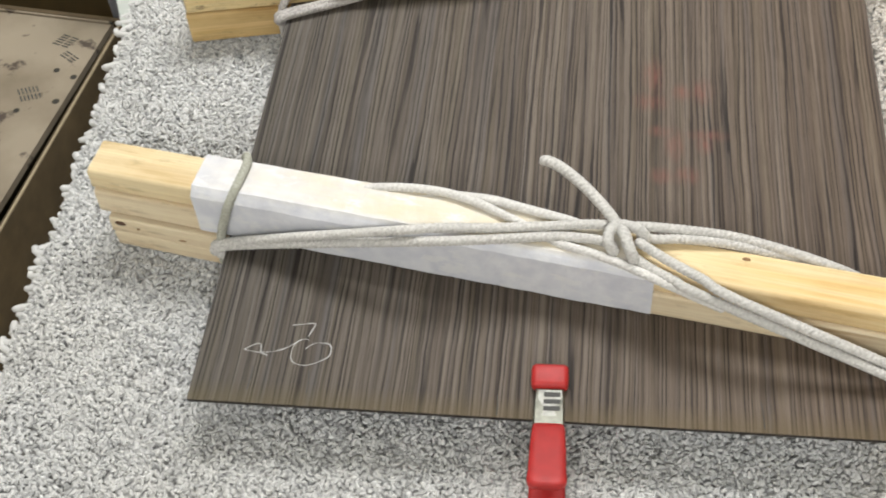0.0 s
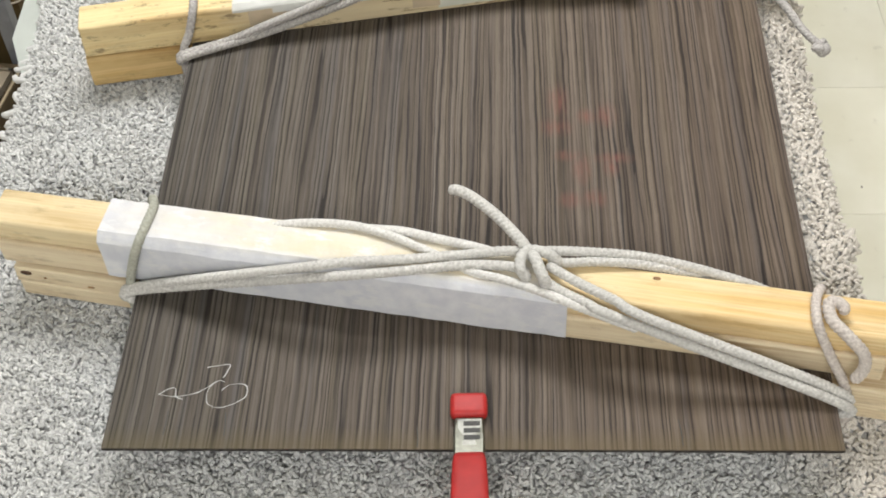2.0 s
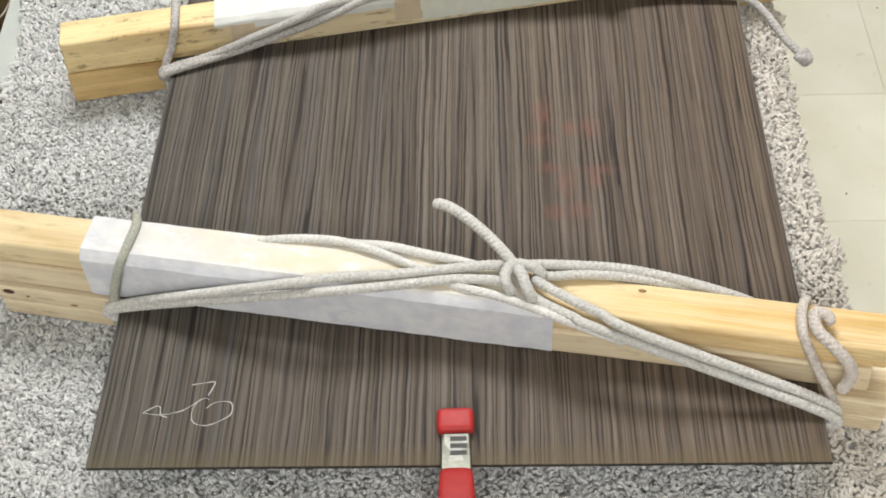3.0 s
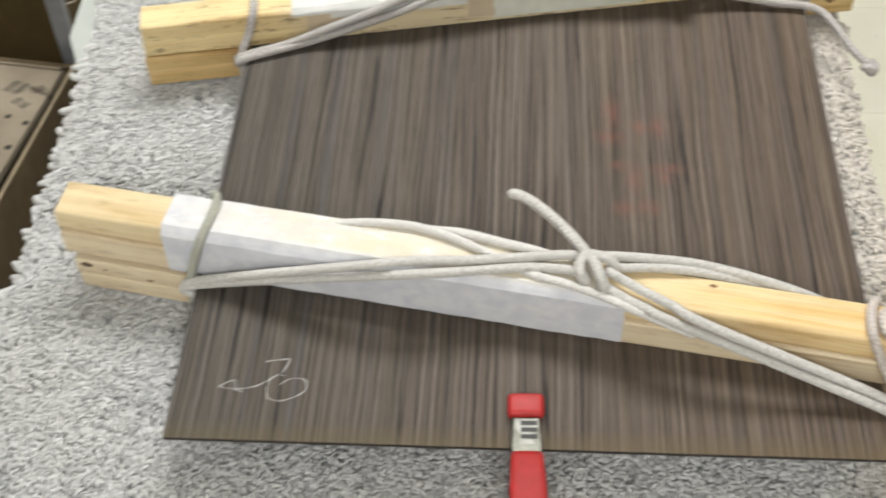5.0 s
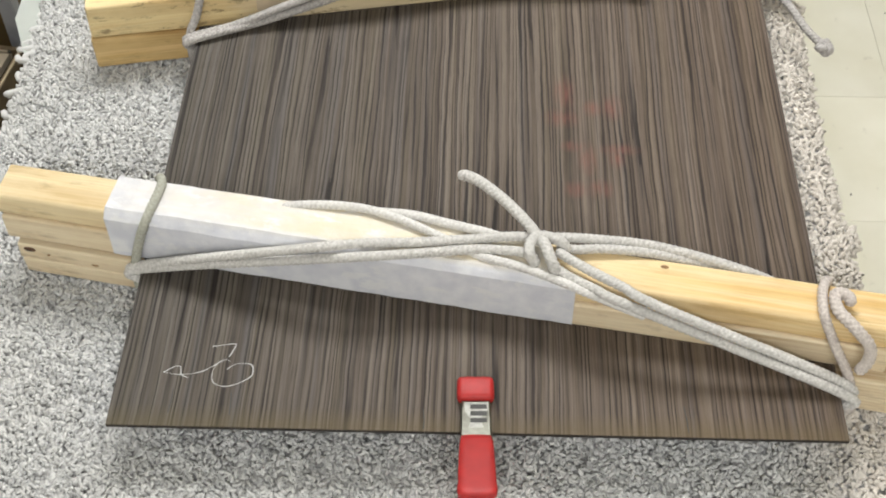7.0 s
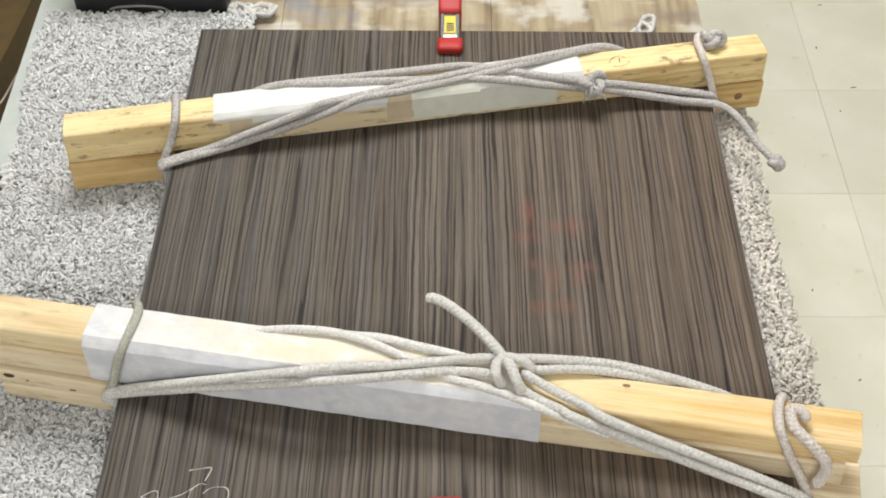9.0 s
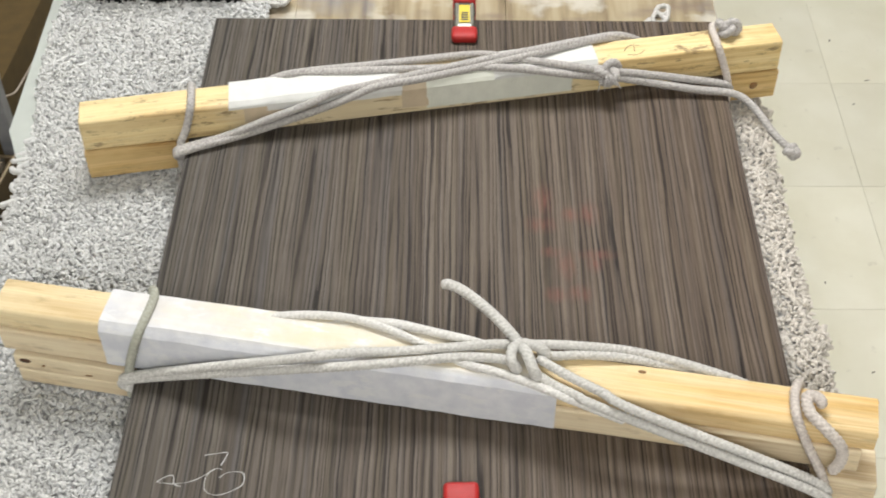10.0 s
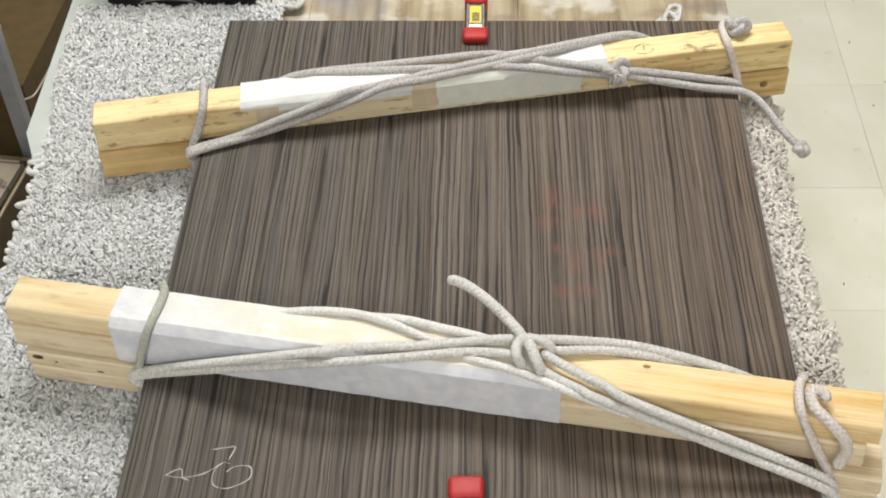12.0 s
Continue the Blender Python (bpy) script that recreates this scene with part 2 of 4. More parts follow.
def rope_mat(name, a, b_, dirty):
    m, nt, b = material(name, 0.9, 0, 0.15)
    f = noise_tex(nt, coords(nt), 420, 3)
    g = noise_tex(nt, coords(nt), 16, 3)
    c = mix(nt, ramp(nt, f, [(0.32, grey(0)), (0.66, grey(1))]), b_, a)
    c = mix(nt, ramp(nt, g, [(0.4, grey(0)), (0.7, grey(0.6))]), c, dirty)
    nt.links.new(c, b.inputs["Base Color"])
    bump(nt, b, f, 0.5, 0.0008)
    return m


M_ROPE_F = rope_mat("cotton_rope_pale", (0.72, 0.70, 0.665), (0.46, 0.445, 0.415), (0.55, 0.54, 0.51))
M_ROPE_B = rope_mat("cotton_rope_grey", (0.57, 0.545, 0.52), (0.31, 0.29, 0.275), (0.44, 0.415, 0.40))

M_ROPE_D = rope_mat("cotton_rope_grimy", (0.50, 0.50, 0.43), (0.33, 0.33, 0.27), (0.38, 0.38, 0.32))
M_ROPE_P = rope_mat("cotton_rope_pinkish", (0.70, 0.64, 0.585), (0.48, 0.42, 0.385), (0.58, 0.53, 0.485))
M_ROPE_W = rope_mat("cotton_rope_clean", (0.80, 0.785, 0.75), (0.58, 0.56, 0.53), (0.70, 0.685, 0.65))


def tape_mat(name, wood_from, wood_to):
    """White paper tape soaked with glue; past wood_from the wood shows through the sheet on top."""
    m, nt, b = material(name, 0.5, 0, 0.4)
    f = noise_tex(nt, coords(nt), 55, 4)
    big = noise_tex(nt, coords(nt, (22, 45, 45)), 1, 4)
    c = mix(nt, ramp(nt, f, [(0.35, grey(0.0)), (0.65, grey(1))]), (0.62, 0.63, 0.68), (0.74, 0.745, 0.77))
    tc = nt.nodes.new("ShaderNodeTexCoord")
    s = nt.nodes.new("ShaderNodeSeparateXYZ")
    nt.links.new(tc.outputs["Object"], s.inputs[0])
    ad = nt.nodes.new("ShaderNodeMath")
    ad.operation = "MULTIPLY_ADD"
    nt.links.new(big, ad.inputs[0])
    ad.inputs[1].default_value = 0.16
    nt.links.new(s.outputs[0], ad.inputs[2])
    mr = nt.nodes.new("ShaderNodeMapRange")
    mr.inputs["From Min"].default_value, mr.inputs["From Max"].default_value = wood_from, wood_to
    nt.links.new(ad.outputs[0], mr.inputs["Value"])
    # the soaked area lies on the upper sheet, away from its folded rim
    yy = nt.nodes.new("ShaderNodeMapRange")
    yy.inputs["From Min"].default_value, yy.inputs["From Max"].default_value = -0.0205, -0.013
    nt.links.new(s.outputs[1], yy.inputs["Value"])
    pr = nt.nodes.new("ShaderNodeMath")
    pr.operation = "MULTIPLY"
    nt.links.new(mr.outputs[0], pr.inputs[0])
    nt.links.new(yy.outputs[0], pr.inputs[1])
    soak = ramp(nt, noise_tex(nt, coords(nt, (16, 60, 60)), 1, 5, 0.65, 0.6), [(0.34, grey(0.45)), (0.58, grey(1.0))])
    c = mix(nt, mix(nt, 1.0, pr.outputs[0], soak, "MULTIPLY"), c, (0.72, 0.645, 0.485))
    c = mix(nt, ramp(nt, noise_tex(nt, coords(nt, (30, 70, 70)), 1, 5, 0.7), [(0.55, grey(0)), (0.62, grey(0.6))]), c, (0.78, 0.78, 0.77))
    nt.links.new(c, b.inputs["Base Color"])
    bump(nt, b, noise_tex(nt, coords(nt, (75, 75, 75)), 1, 4, 0.6), 0.5, 0.0018)
    return m


M_TAPE = tape_mat("white_paper_tape", -0.24, -0.02)
M_PAPER = simple("white_paper_patch", (0.74, 0.74, 0.71), 0.6, vary=0.12, scale=70)
M_GLUE = simple("beige_glued_paper", (0.66, 0.54, 0.38), 0.6, vary=0.2, scale=60)
M_PAPER_G = simple("greenish_paper_patch", (0.77, 0.78, 0.69), 0.6, vary=0.15, scale=70)
M_RED = simple("red_vinyl", (0.50, 0.022, 0.020), 0.52, vary=0.25, scale=90, bump_k=0.1)
M_STEEL = simple("zinc_plated_steel", (0.26, 0.26, 0.22), 0.38, 1.0, vary=0.35, scale=150)
M_SILVER = simple("worn_silver_foil", (0.42, 0.42, 0.38), 0.45, 0.6, vary=0.4, scale=200)
M_DARKSLOT = simple("dark_stamped_slot", (0.06, 0.06, 0.055), 0.6, vary=0.3)
M_YELLOW = simple("yellow_label", (0.75, 0.58, 0.03), 0.45, vary=0.15)
M_BLACK = simple("black_plastic", (0.018, 0.018, 0.02), 0.5, vary=0.4, scale=60)
M_GREYLAB = simple("grey_label", (0.25, 0.25, 0.24), 0.5, vary=0.3)
M_WHITEBOARD = simple("white_painted_board", (0.50, 0.53, 0.49), 0.55, vary=0.12, scale=30)
M_POST = simple("grey_painted_steel", (0.28, 0.29, 0.32), 0.4, 0.3, vary=0.25, scale=70)
M_WALL = simple("cream_wall_paint", (0.74, 0.73, 0.70), 0.8, vary=0.06, scale=20)
M_CEIL = simple("white_ceiling", (0.8, 0.8, 0.78), 0.9, vary=0.06, scale=25)
M_CARD = simple("brown_cardboard", (0.105, 0.066, 0.018), 0.85, vary=0.3, scale=40)
M_CARD_D = simple("dark_cardboard", (0.12, 0.083, 0.04), 0.85, vary=0.4, scale=40)
M_WIRE = simple("pale_wire", (0.5, 0.42, 0.34), 0.6)


def stained_card():
    m, nt, b = material("stained_box_lid", 0.75, 0, 0.3)
    v = coords(nt)
    c = ramp(nt, noise_tex(nt, v, 9, 5), [(0.3, (0.21, 0.172, 0.12)), (0.6, (0.32, 0.27, 0.20))])
    vo = node(nt, "ShaderNodeTexVoronoi", Scale=21, Randomness=1.0)
    nt.links.new(v, vo.inputs["Vector"])
    c = mix(nt, ramp(nt, vo.outputs["Distance"], [(0.085, grey(0.95)), (0.115, grey(0))]), c, (0.025, 0.025, 0.02))
    sp = noise_tex(nt, v, 26, 5, 0.6)
    c = mix(nt, ramp(nt, sp, [(0.59, grey(0)), (0.66, grey(0.85))]), c, (0.05, 0.036, 0.03))
    nt.links.new(c, b.inputs["Base Color"])
    bump(nt, b, sp, 0.3, 0.001)
    return m


M_LID = stained_card()


def bench_wood():
    m, nt, b = material("paint_stained_bench_wood", 0.65, 0, 0.35)
    g = noise_tex(nt, coords(nt, (60, 5, 5)), 1, 4)
    c = ramp(nt, g, [(0.3, (0.20, 0.15, 0.09)), (0.5, (0.36, 0.29, 0.18)), (0.7, (0.45, 0.38, 0.26))])
    v = coords(nt)
    c = mix(nt, ramp(nt, noise_tex(nt, v, 14, 5), [(0.54, grey(0)), (0.64, grey(0.75))]), c, (0.60, 0.57, 0.50))
    c = mix(nt, ramp(nt, noise_tex(nt, coords(nt, (9, 22, 9)), 1, 5), [(0.50, grey(0)), (0.68, grey(0.75))]), c, (0.20, 0.15, 0.12))
    c = mix(nt, ramp(nt, noise_tex(nt, v, 6.5, 4), [(0.60, grey(0)), (0.70, grey(0.6))]), c, (0.20, 0.22, 0.28))
    nt.links.new(c, b.inputs["Base Color"])
    bump(nt, b, g, 0.3, 0.0008)
    return m


M_BENCH = bench_wood()


def tile_mat():
    m, nt, b = material("cream_vinyl_tile", 0.42, 0, 0.45)
    v = coords(nt, kind="Object")
    oi = nt.nodes.new("ShaderNodeObjectInfo")
    c = ramp(nt, noise_tex(nt, v, 7, 5), [(0.35, (0.74, 0.71, 0.57)), (0.65, (0.81, 0.785, 0.66))])
    c = mix(nt, ramp(nt, noise_tex(nt, v, 30, 5, 0.6), [(0.64, grey(0)), (0.74, grey(0.35))]), c, (0.40, 0.37, 0.29))
    hs = nt.nodes.new("ShaderNodeHueSaturation")
    mr = nt.nodes.new("ShaderNodeMapRange")
    mr.inputs["To Min"].default_value, mr.inputs["To Max"].default_value = 0.94, 1.04
    nt.links.new(oi.outputs["Random"], mr.inputs["Value"])
    nt.links.new(mr.outputs[0], hs.inputs["Value"])
    nt.links.new(c, hs.inputs["Color"])
    nt.links.new(hs.outputs[0], b.inputs["Base Color"])
    return m


M_TILE = tile_mat()
M_GROUT = simple("dirty_tile_joint", (0.62, 0.58, 0.46), 0.8, vary=0.3)
M_SCUFF = simple("dark_scuff", (0.24, 0.21, 0.15), 0.7)

m_, nt_, b_ = material("lamp_diffuser", 0.5)
b_.inputs["Base Color"].default_value = (0.9, 0.9, 0.88, 1)
b_.inputs["Emission Color"].default_value = (1, 0.97, 0.92, 1)
b_.inputs["Emission Strength"].default_value = 4.0
M_LAMP = m_


# ---- building helpers ----
def part(name, bm, mat, parent=None, label="", smooth=False):
    me = bpy.data.meshes.new(name)
    bm.normal_update()
    bm.to_mesh(me)
    bm.free()
    if smooth:
        me.polygons.foreach_set("use_smooth", [True] * len(me.polygons))
    me.materials.append(mat)
    ob = new(name, me)
    if parent is not None:
        ob.parent = parent
    return tagged(ob, label)


def thing(name, label, category, m=None, group="", kind=""):
    ob = new(name)
    ob.empty_display_size = 0.05
    if m is not None:
        ob.matrix_basis = m
    return tagged(ob, label, category, group, kind)


def box(x0, x1, y0, y1, z0, z1, bevel=0.0, seg=2):
    bm = bmesh.new()
    bmesh.ops.create_cube(bm, size=1.0)
    for v in bm.verts:
        v.co = Vector((x0 if v.co.x < 0 else x1, y0 if v.co.y < 0 else y1, z0 if v.co.z < 0 else z1))
    if bevel > 0:
        bmesh.ops.bevel(bm, geom=bm.edges[:], offset=bevel, segments=seg, profile=0.5, affect="EDGES")
    return bm


def prism(outline, z0, z1):
    """A flat slab over a plan outline."""
    bm = bmesh.new()
    low = [bm.verts.new((x, y, z0)) for x, y in outline]
    top = [bm.verts.new((x, y, z1)) for x, y in outline]
    n = len(outline)
    bm.faces.new(low[::-1])
    bm.faces.new(top)
    for i in range(n):
        bm.faces.new((low[i], low[(i + 1) % n], top[(i + 1) % n], top[i]))
    bmesh.ops.recalc_face_normals(bm, faces=bm.faces[:])
    return bm


def glide(points, step):
    """Evenly spaced places on a smooth line through the points."""
    p = [Vector(q) for q in points]
    p = [p[0] * 2 - p[1]] + p + [p[-1] * 2 - p[-2]]
    fine = []
    for i in range(1, len(p) - 2):
        a, b, c, d = p[i - 1:i + 3]
        for k in range(24):
            t = k / 24
            fine.append(0.5 * (2 * b + (c - a) * t + (2 * a - 5 * b + 4 * c - d) * t * t + (3 * b - a - 3 * c + d) * t ** 3))
    fine.append(p[-2])
    out, left = [fine[0]], step
    for a, b in zip(fine, fine[1:]):
        seg = (b - a).length
        pos = 0.0
        while seg - pos >= left:
            pos += left
            out.append(a.lerp(b, pos / seg))
            left = step
        left -= seg - pos
    out.append(fine[-1])
    return out


def sweep(points, radius, step=0.0010, sides=24, braid=0.22, pitch=0.0048, flat=1.0, wobble=0.0):
    """A twisted line swept along a smooth path, with rounded ends."""
    line = glide(points, step)
    bm = bmesh.new()
    rings, up = [], Vector((0.13, 0.31, 0.94)).normalized()
    n = len(line)
    for i, q in enumerate(line):
        d = (line[min(i + 1, n - 1)] - line[max(i - 1, 0)])
        d = d.normalized() if d.length > 1e-9 else Vector((1, 0, 0))
        up = (up - d * up.dot(d)).normalized()
        side = d.cross(up)
        s = i * step
        end = min(i, n - 1 - i) * step / radius
        cap = math.sqrt(max(0.0, 1 - (1 - min(1.0, end)) ** 2)) if end < 1 else 1.0
        cap = max(cap, 0.25)
        ring = []
        for k in range(sides):
            a = 2 * math.pi * k / sides
            lay = abs(math.cos(2 * a - math.pi * s / pitch)) ** 0.7 - 0.72
            r = radius * cap * (1 + braid * lay + wobble * noise.noise(q * 90))
            ring.append(bm.verts.new(q + (side * math.cos(a) + up * math.sin(a) * flat) * r))
        rings.append(ring)
    for a, b in zip(rings, rings[1:]):
        for k in range(sides):
            bm.faces.new((a[k], a[(k + 1) % sides], b[(k + 1) % sides], b[k]))
    bm.faces.new(rings[0][::-1])
    bm.faces.new(rings[-1])
    return bm


def worn_stick(length, width, height, bevel, seed, waves=0.0008, worn=0.004):
    """A sawn stick along x on z = 0, with rounded arrises and small unevenness."""
    bm = box(-length / 2, length / 2, -width / 2, width / 2, 0, height)
    bmesh.ops.subdivide_edges(bm, edges=[e for e in bm.edges if abs((e.verts[0].co - e.verts[1].co).x) > 0.1], cuts=24)
    sharp = [e for e in bm.edges if e.is_boundary or e.calc_face_angle(0) > 0.5]
    bmesh.ops.bevel(bm, geom=sharp, offset=bevel, segments=3, profile=0.5, affect="EDGES")
    for v in bm.verts:
        q = Vector((v.co.x * 9 + seed * 7, v.co.y * 25, v.co.z * 25))
        v.co.y += waves * noise.noise(q)
        v.co.z += waves * 0.6 * noise.noise(q + Vector((5, 3, 1)))
        # knocked corners at the sawn ends
        near = max(0.0, 1 - (length / 2 - abs(v.co.x)) / 0.004)
        edge = max(0.0, abs(v.co.y) / (width / 2) - 0.35) + max(0.0, v.co.z / height - 0.7) * 0.9
        v.co.x -= math.copysign(near * edge * worn * (0.6 + 0.7 * noise.noise(Vector((v.co.y * 60, v.co.z * 60, seed)))), v.co.x)
    return bm


# ---- room ----
X0, X1, Y0, Y1 = -2.4, 3.4, -2.6, 4.2
floor = tagged(part("floor", box(X0, X1, Y0, Y1, FLOOR - 0.1, FLOOR - 0.004), M_GROUT), "cream vinyl tile floor with dirty joints", "floor", kind="structure")
for nm, bm in (("wall_north", box(X0 - 0.1, X1 + 0.1, Y1, Y1 + 0.1, FLOOR - 0.1, CEIL)),
               ("wall_south", box(X0 - 0.1, X1 + 0.1, Y0 - 0.1, Y0, FLOOR - 0.1, CEIL)),
               ("wall_west", box(X0 - 0.1, X0, Y0, Y1, FLOOR - 0.1, CEIL)),
               ("wall_east", box(X1, X1 + 0.1, Y0, Y1, FLOOR - 0.1, CEIL))):
    tagged(part(nm, bm, M_WALL), "plain cream painted workshop wall", "wall", kind="structure")
tagged(part("ceiling", box(X0 - 0.1, X1 + 0.1, Y0 - 0.1, Y1 + 0.1, CEIL, CEIL + 0.1), M_CEIL), "plain white ceiling", "ceiling", kind="structure")
for lx, ly, lw, ld, _ in LAMPS:
    fx = thing("ceiling_light", "white fluorescent ceiling light with a flat diffuser", "ceiling light", pose(lx, ly, 0), group="ceiling lights")
    part("housing", box(-lw / 2 - 0.05, lw / 2 + 0.05, -ld / 2 - 0.04, ld / 2 + 0.04, CEIL - 0.07, CEIL - 0.001, 0.006), M_CEIL, fx)
    part("diffuser", box(-lw / 2, lw / 2, -ld / 2, ld / 2, CEIL - 0.085, CEIL - 0.071), M_LAMP, fx)

# ---- bench ----
BX0, BX1, BY0, BY1, BT = -0.195, 0.64, -0.45, 1.25, -0.022
bench = thing("workbench", "paint-stained wooden workbench standing on the tile floor", "workbench")
nb = 3
for i in range(nb):
    a = BX0 + (BX1 - BX0) * i / nb
    b = BX0 + (BX1 - BX0) * (i + 1) / nb
    part("plank", box(a + 0.0002, b - 0.0002, BY0, BY1, BT - 0.038, BT, 0.0006, 1), M_BENCH, bench)
part("apron", box(BX0 + 0.03, BX1 - 0.03, BY0 + 0.03, BY0 + 0.055, BT - 0.14, BT - 0.039), M_BENCH, bench)
part("apron", box(BX0 + 0.03, BX1 - 0.03, BY1 - 0.055, BY1 - 0.03, BT - 0.14, BT - 0.039), M_BENCH, bench)
for lx in (BX0 + 0.03, BX1 - 0.10):
    for ly in (BY0 + 0.06, BY1 - 0.13):
        part("leg", box(lx, lx + 0.07, ly, ly + 0.07, FLOOR, BT - 0.039, 0.003), M_BENCH, bench)
# white board under the rug's back corner
tagged(part("white_board", prism([(-0.212, 0.526), (-0.237, 0.586), (-0.250, 1.16), (-0.02, 1.16), (-0.02, 0.526)], BT + 0.0005, BT + 0.0065), M_WHITEBOARD),
       "white painted board lying on the workbench under the rug", "board")

# ---- rug ----
RNG = np.random.RandomState(4)


def flare(y):
    """How far the rug's back corner has spread over the white board, 0 to 1."""
    return min(1.0, max(0.0, (y - 0.48) / 0.26))


def rug_edge(y, side):
    if side < 0:
        return -0.196 + 0.006 * noise.noise((y * 14, 0, 2)) - 0.024 * flare(y)
    return 0.664 + 0.008 * noise.noise((y * 9, 3, 5)) + 0.009 * noise.noise((y * 34, 1, 7)) + max(0.0, 0.30 - y) * 0.05


def rug_height(x, y):
    """Backing height: it droops over the bench's edges."""
    h = -0.012 + 0.003 * noise.noise((x * 7, y * 7, 0.5))
    over = max(0.0, x - 0.648, (-0.186 - x) * (1 - flare(y)))
    return h - over * 0.7


rug = thing("shag_rug", "thick off-white and grey shag rug covering the workbench", "rug")
bm = bmesh.new()
NY, NX = 60, 40
grid = []
for j in range(NY + 1):
    yj = -0.42 + (0.828 + 0.42) * j / NY
    row = []
    for i in range(NX + 1):
        y = yj - (0.060 * max(0.0, (j - NY + 8) / 8) if i > 11 else 0.0)
        l, r = rug_edge(y, -1), rug_edge(y, 1)
        x = l + (r - l) * i / NX
        row.append(bm.verts.new((x, y + (0.006 * noise.noise((x * 20, 1, 1)) if j == NY else 0), rug_height(x, y))))
    grid.append(row)
for j in range(NY):
    for i in range(NX):
        bm.faces.new((grid[j][i], grid[j][i + 1], grid[j + 1][i + 1], grid[j + 1][i]))
top_faces = bm.faces[:]
ext = bmesh.ops.extrude_face_region(bm, geom=top_faces)
for v in ext["geom"]:
    if isinstance(v, bmesh.types.BMVert):
        v.co.z += 0.004
bmesh.ops.recalc_face_normals(bm, faces=bm.faces[:])
part("backing", bm, M_BACKING, rug, "woven grey rug backing")


def pile(places, name, parent, size=1.0, seed=1, stub=1.0):
    """Curled yarn ends in one mesh: a bent, tapering four-sided tube for each."""
    rng = np.random.RandomState(seed)
    P = np.array(places)
    n = len(P)
    drift = np.array([noise.noise((p[0] * 42, p[1] * 42, 3.3)) for p in places])
    ang = drift * 9.0 + rng.uniform(-1.1, 1.1, n)
    lean = rng.uniform(0.55, 1.45, n)
    length = rng.uniform(0.0042, 0.0074, n) * size * stub
    rad = rng.uniform(0.0014, 0.0022, n) * size
    curl = rng.choice([-1.0, 1.0], n) * rng.uniform(1.2, 3.6, n)
    K, S = 4, 4
    ts = np.linspace(0, 1, K)
    verts = np.zeros((n, K, S, 3))
    pos = P.copy()
    for k, t in enumerate(ts):
        tilt = lean * (0.35 + 1.15 * t)
        a = ang + curl * t
        d = np.stack([np.sin(tilt) * np.cos(a), np.sin(tilt) * np.sin(a), np.cos(tilt)], 1)
        if k:
            pos = pos + d * (length / (K - 1))[:, None]
        side = np.stack([-np.sin(a), np.cos(a), 0 * a], 1)
        up = np.cross(d, side)
        r = rad * (0.9, 1.05, 1.0, 0.5)[k]
        for s in range(S):
            th = 2 * np.pi * s / S
            verts[:, k, s] = pos + (side * np.cos(th) + up * np.sin(th)) * r[:, None]
    base = (np.arange(n) * K * S)[:, None]
    quads = []
    for k in range(K - 1):
        for s in range(S):
            quads.append([k * S + s, k * S + (s + 1) % S, (k + 1) * S + (s + 1) % S, (k + 1) * S + s])
    q = (base[:, None] + np.array(quads)[None]).reshape(-1, 4)
    me = bpy.data.meshes.new(name)
    me.vertices.add(n * K * S)
    me.vertices.foreach_set("co", verts.reshape(-1))
    nq = len(q)
    me.loops.add(nq * 4)
    me.loops.foreach_set("vertex_index", q.reshape(-1).astype(np.int32))
    me.polygons.add(nq)
    me.polygons.foreach_set("loop_start", np.arange(0, nq * 4, 4, dtype=np.int32))
    me.polygons.foreach_set("use_smooth", np.ones(nq, dtype=bool))
    me.update(calc_edges=True)
    me.materials.append(M_YARN)
    ob = new(name, me)
    ob.parent = parent
    return tagged(ob, "curly off-white and grey yarn pile", kind="stuff")


def tuft(x, y):
    """Uneven clumps and pits of the pile."""
    return 0.0030 * noise.noise((x * 85, y * 85, 1.7)) + 0.0035 * noise.noise((x * 30, y * 30, 6.1))


spots = []
step = 0.0031
y = -0.13
while y < 0.834:
    l, r = rug_edge(y, -1), rug_edge(y, 1)
    x = l - 0.004
    while x < r + 0.004:
        hidden = 0.03 < x < 0.58 and 0.03 < y < 0.70
        if not hidden and not (x > 0.05 and y > 0.765):
            px, py = x + RNG.uniform(-1, 1) * step * 0.5, y + RNG.uniform(-1, 1) * step * 0.5
            spots.append((px, py, rug_height(px, py) + 0.0045 + 0.0015 * RNG.rand() + tuft(px, py)))
        x += step
    y += step
fine = [p for p in spots if p[0] < 0.622]
coarse = [p for k, p in enumerate(p for p in spots if p[0] >= 0.622) if k % 3]
pile(fine, "pile", rug, 1.0, 1)
pile(coarse, "pile", rug, 1.22, 11)
spots = []
for i in range(56):
    for j in range(112):
        px, py = -0.19 + 0.0077 * j + RNG.uniform(-0.004, 0.004), -0.415 + 0.0052 * i + RNG.uniform(-0.003, 0.003)
        spots.append((px, py, rug_height(px, py) + 0.004))
pile(spots, "pile", rug, 1.5, 5)
rim = []
for i in range(420):
    y = RNG.uniform(-0.13, 0.60)
    rim.append((rug_edge(y, -1) + RNG.uniform(-0.009, 0.004), y, rug_height(-0.2, y) - RNG.uniform(0, 0.008)))
for i in range(900):
    y = RNG.uniform(0.0, 0.765)
    rim.append((rug_edge(y, 1) + RNG.uniform(-0.006, 0.008), y, rug_height(0.67, y) - RNG.uniform(0, 0.014)))
pile(rim, "fringe", rug, 2.1, 2, 0.62)
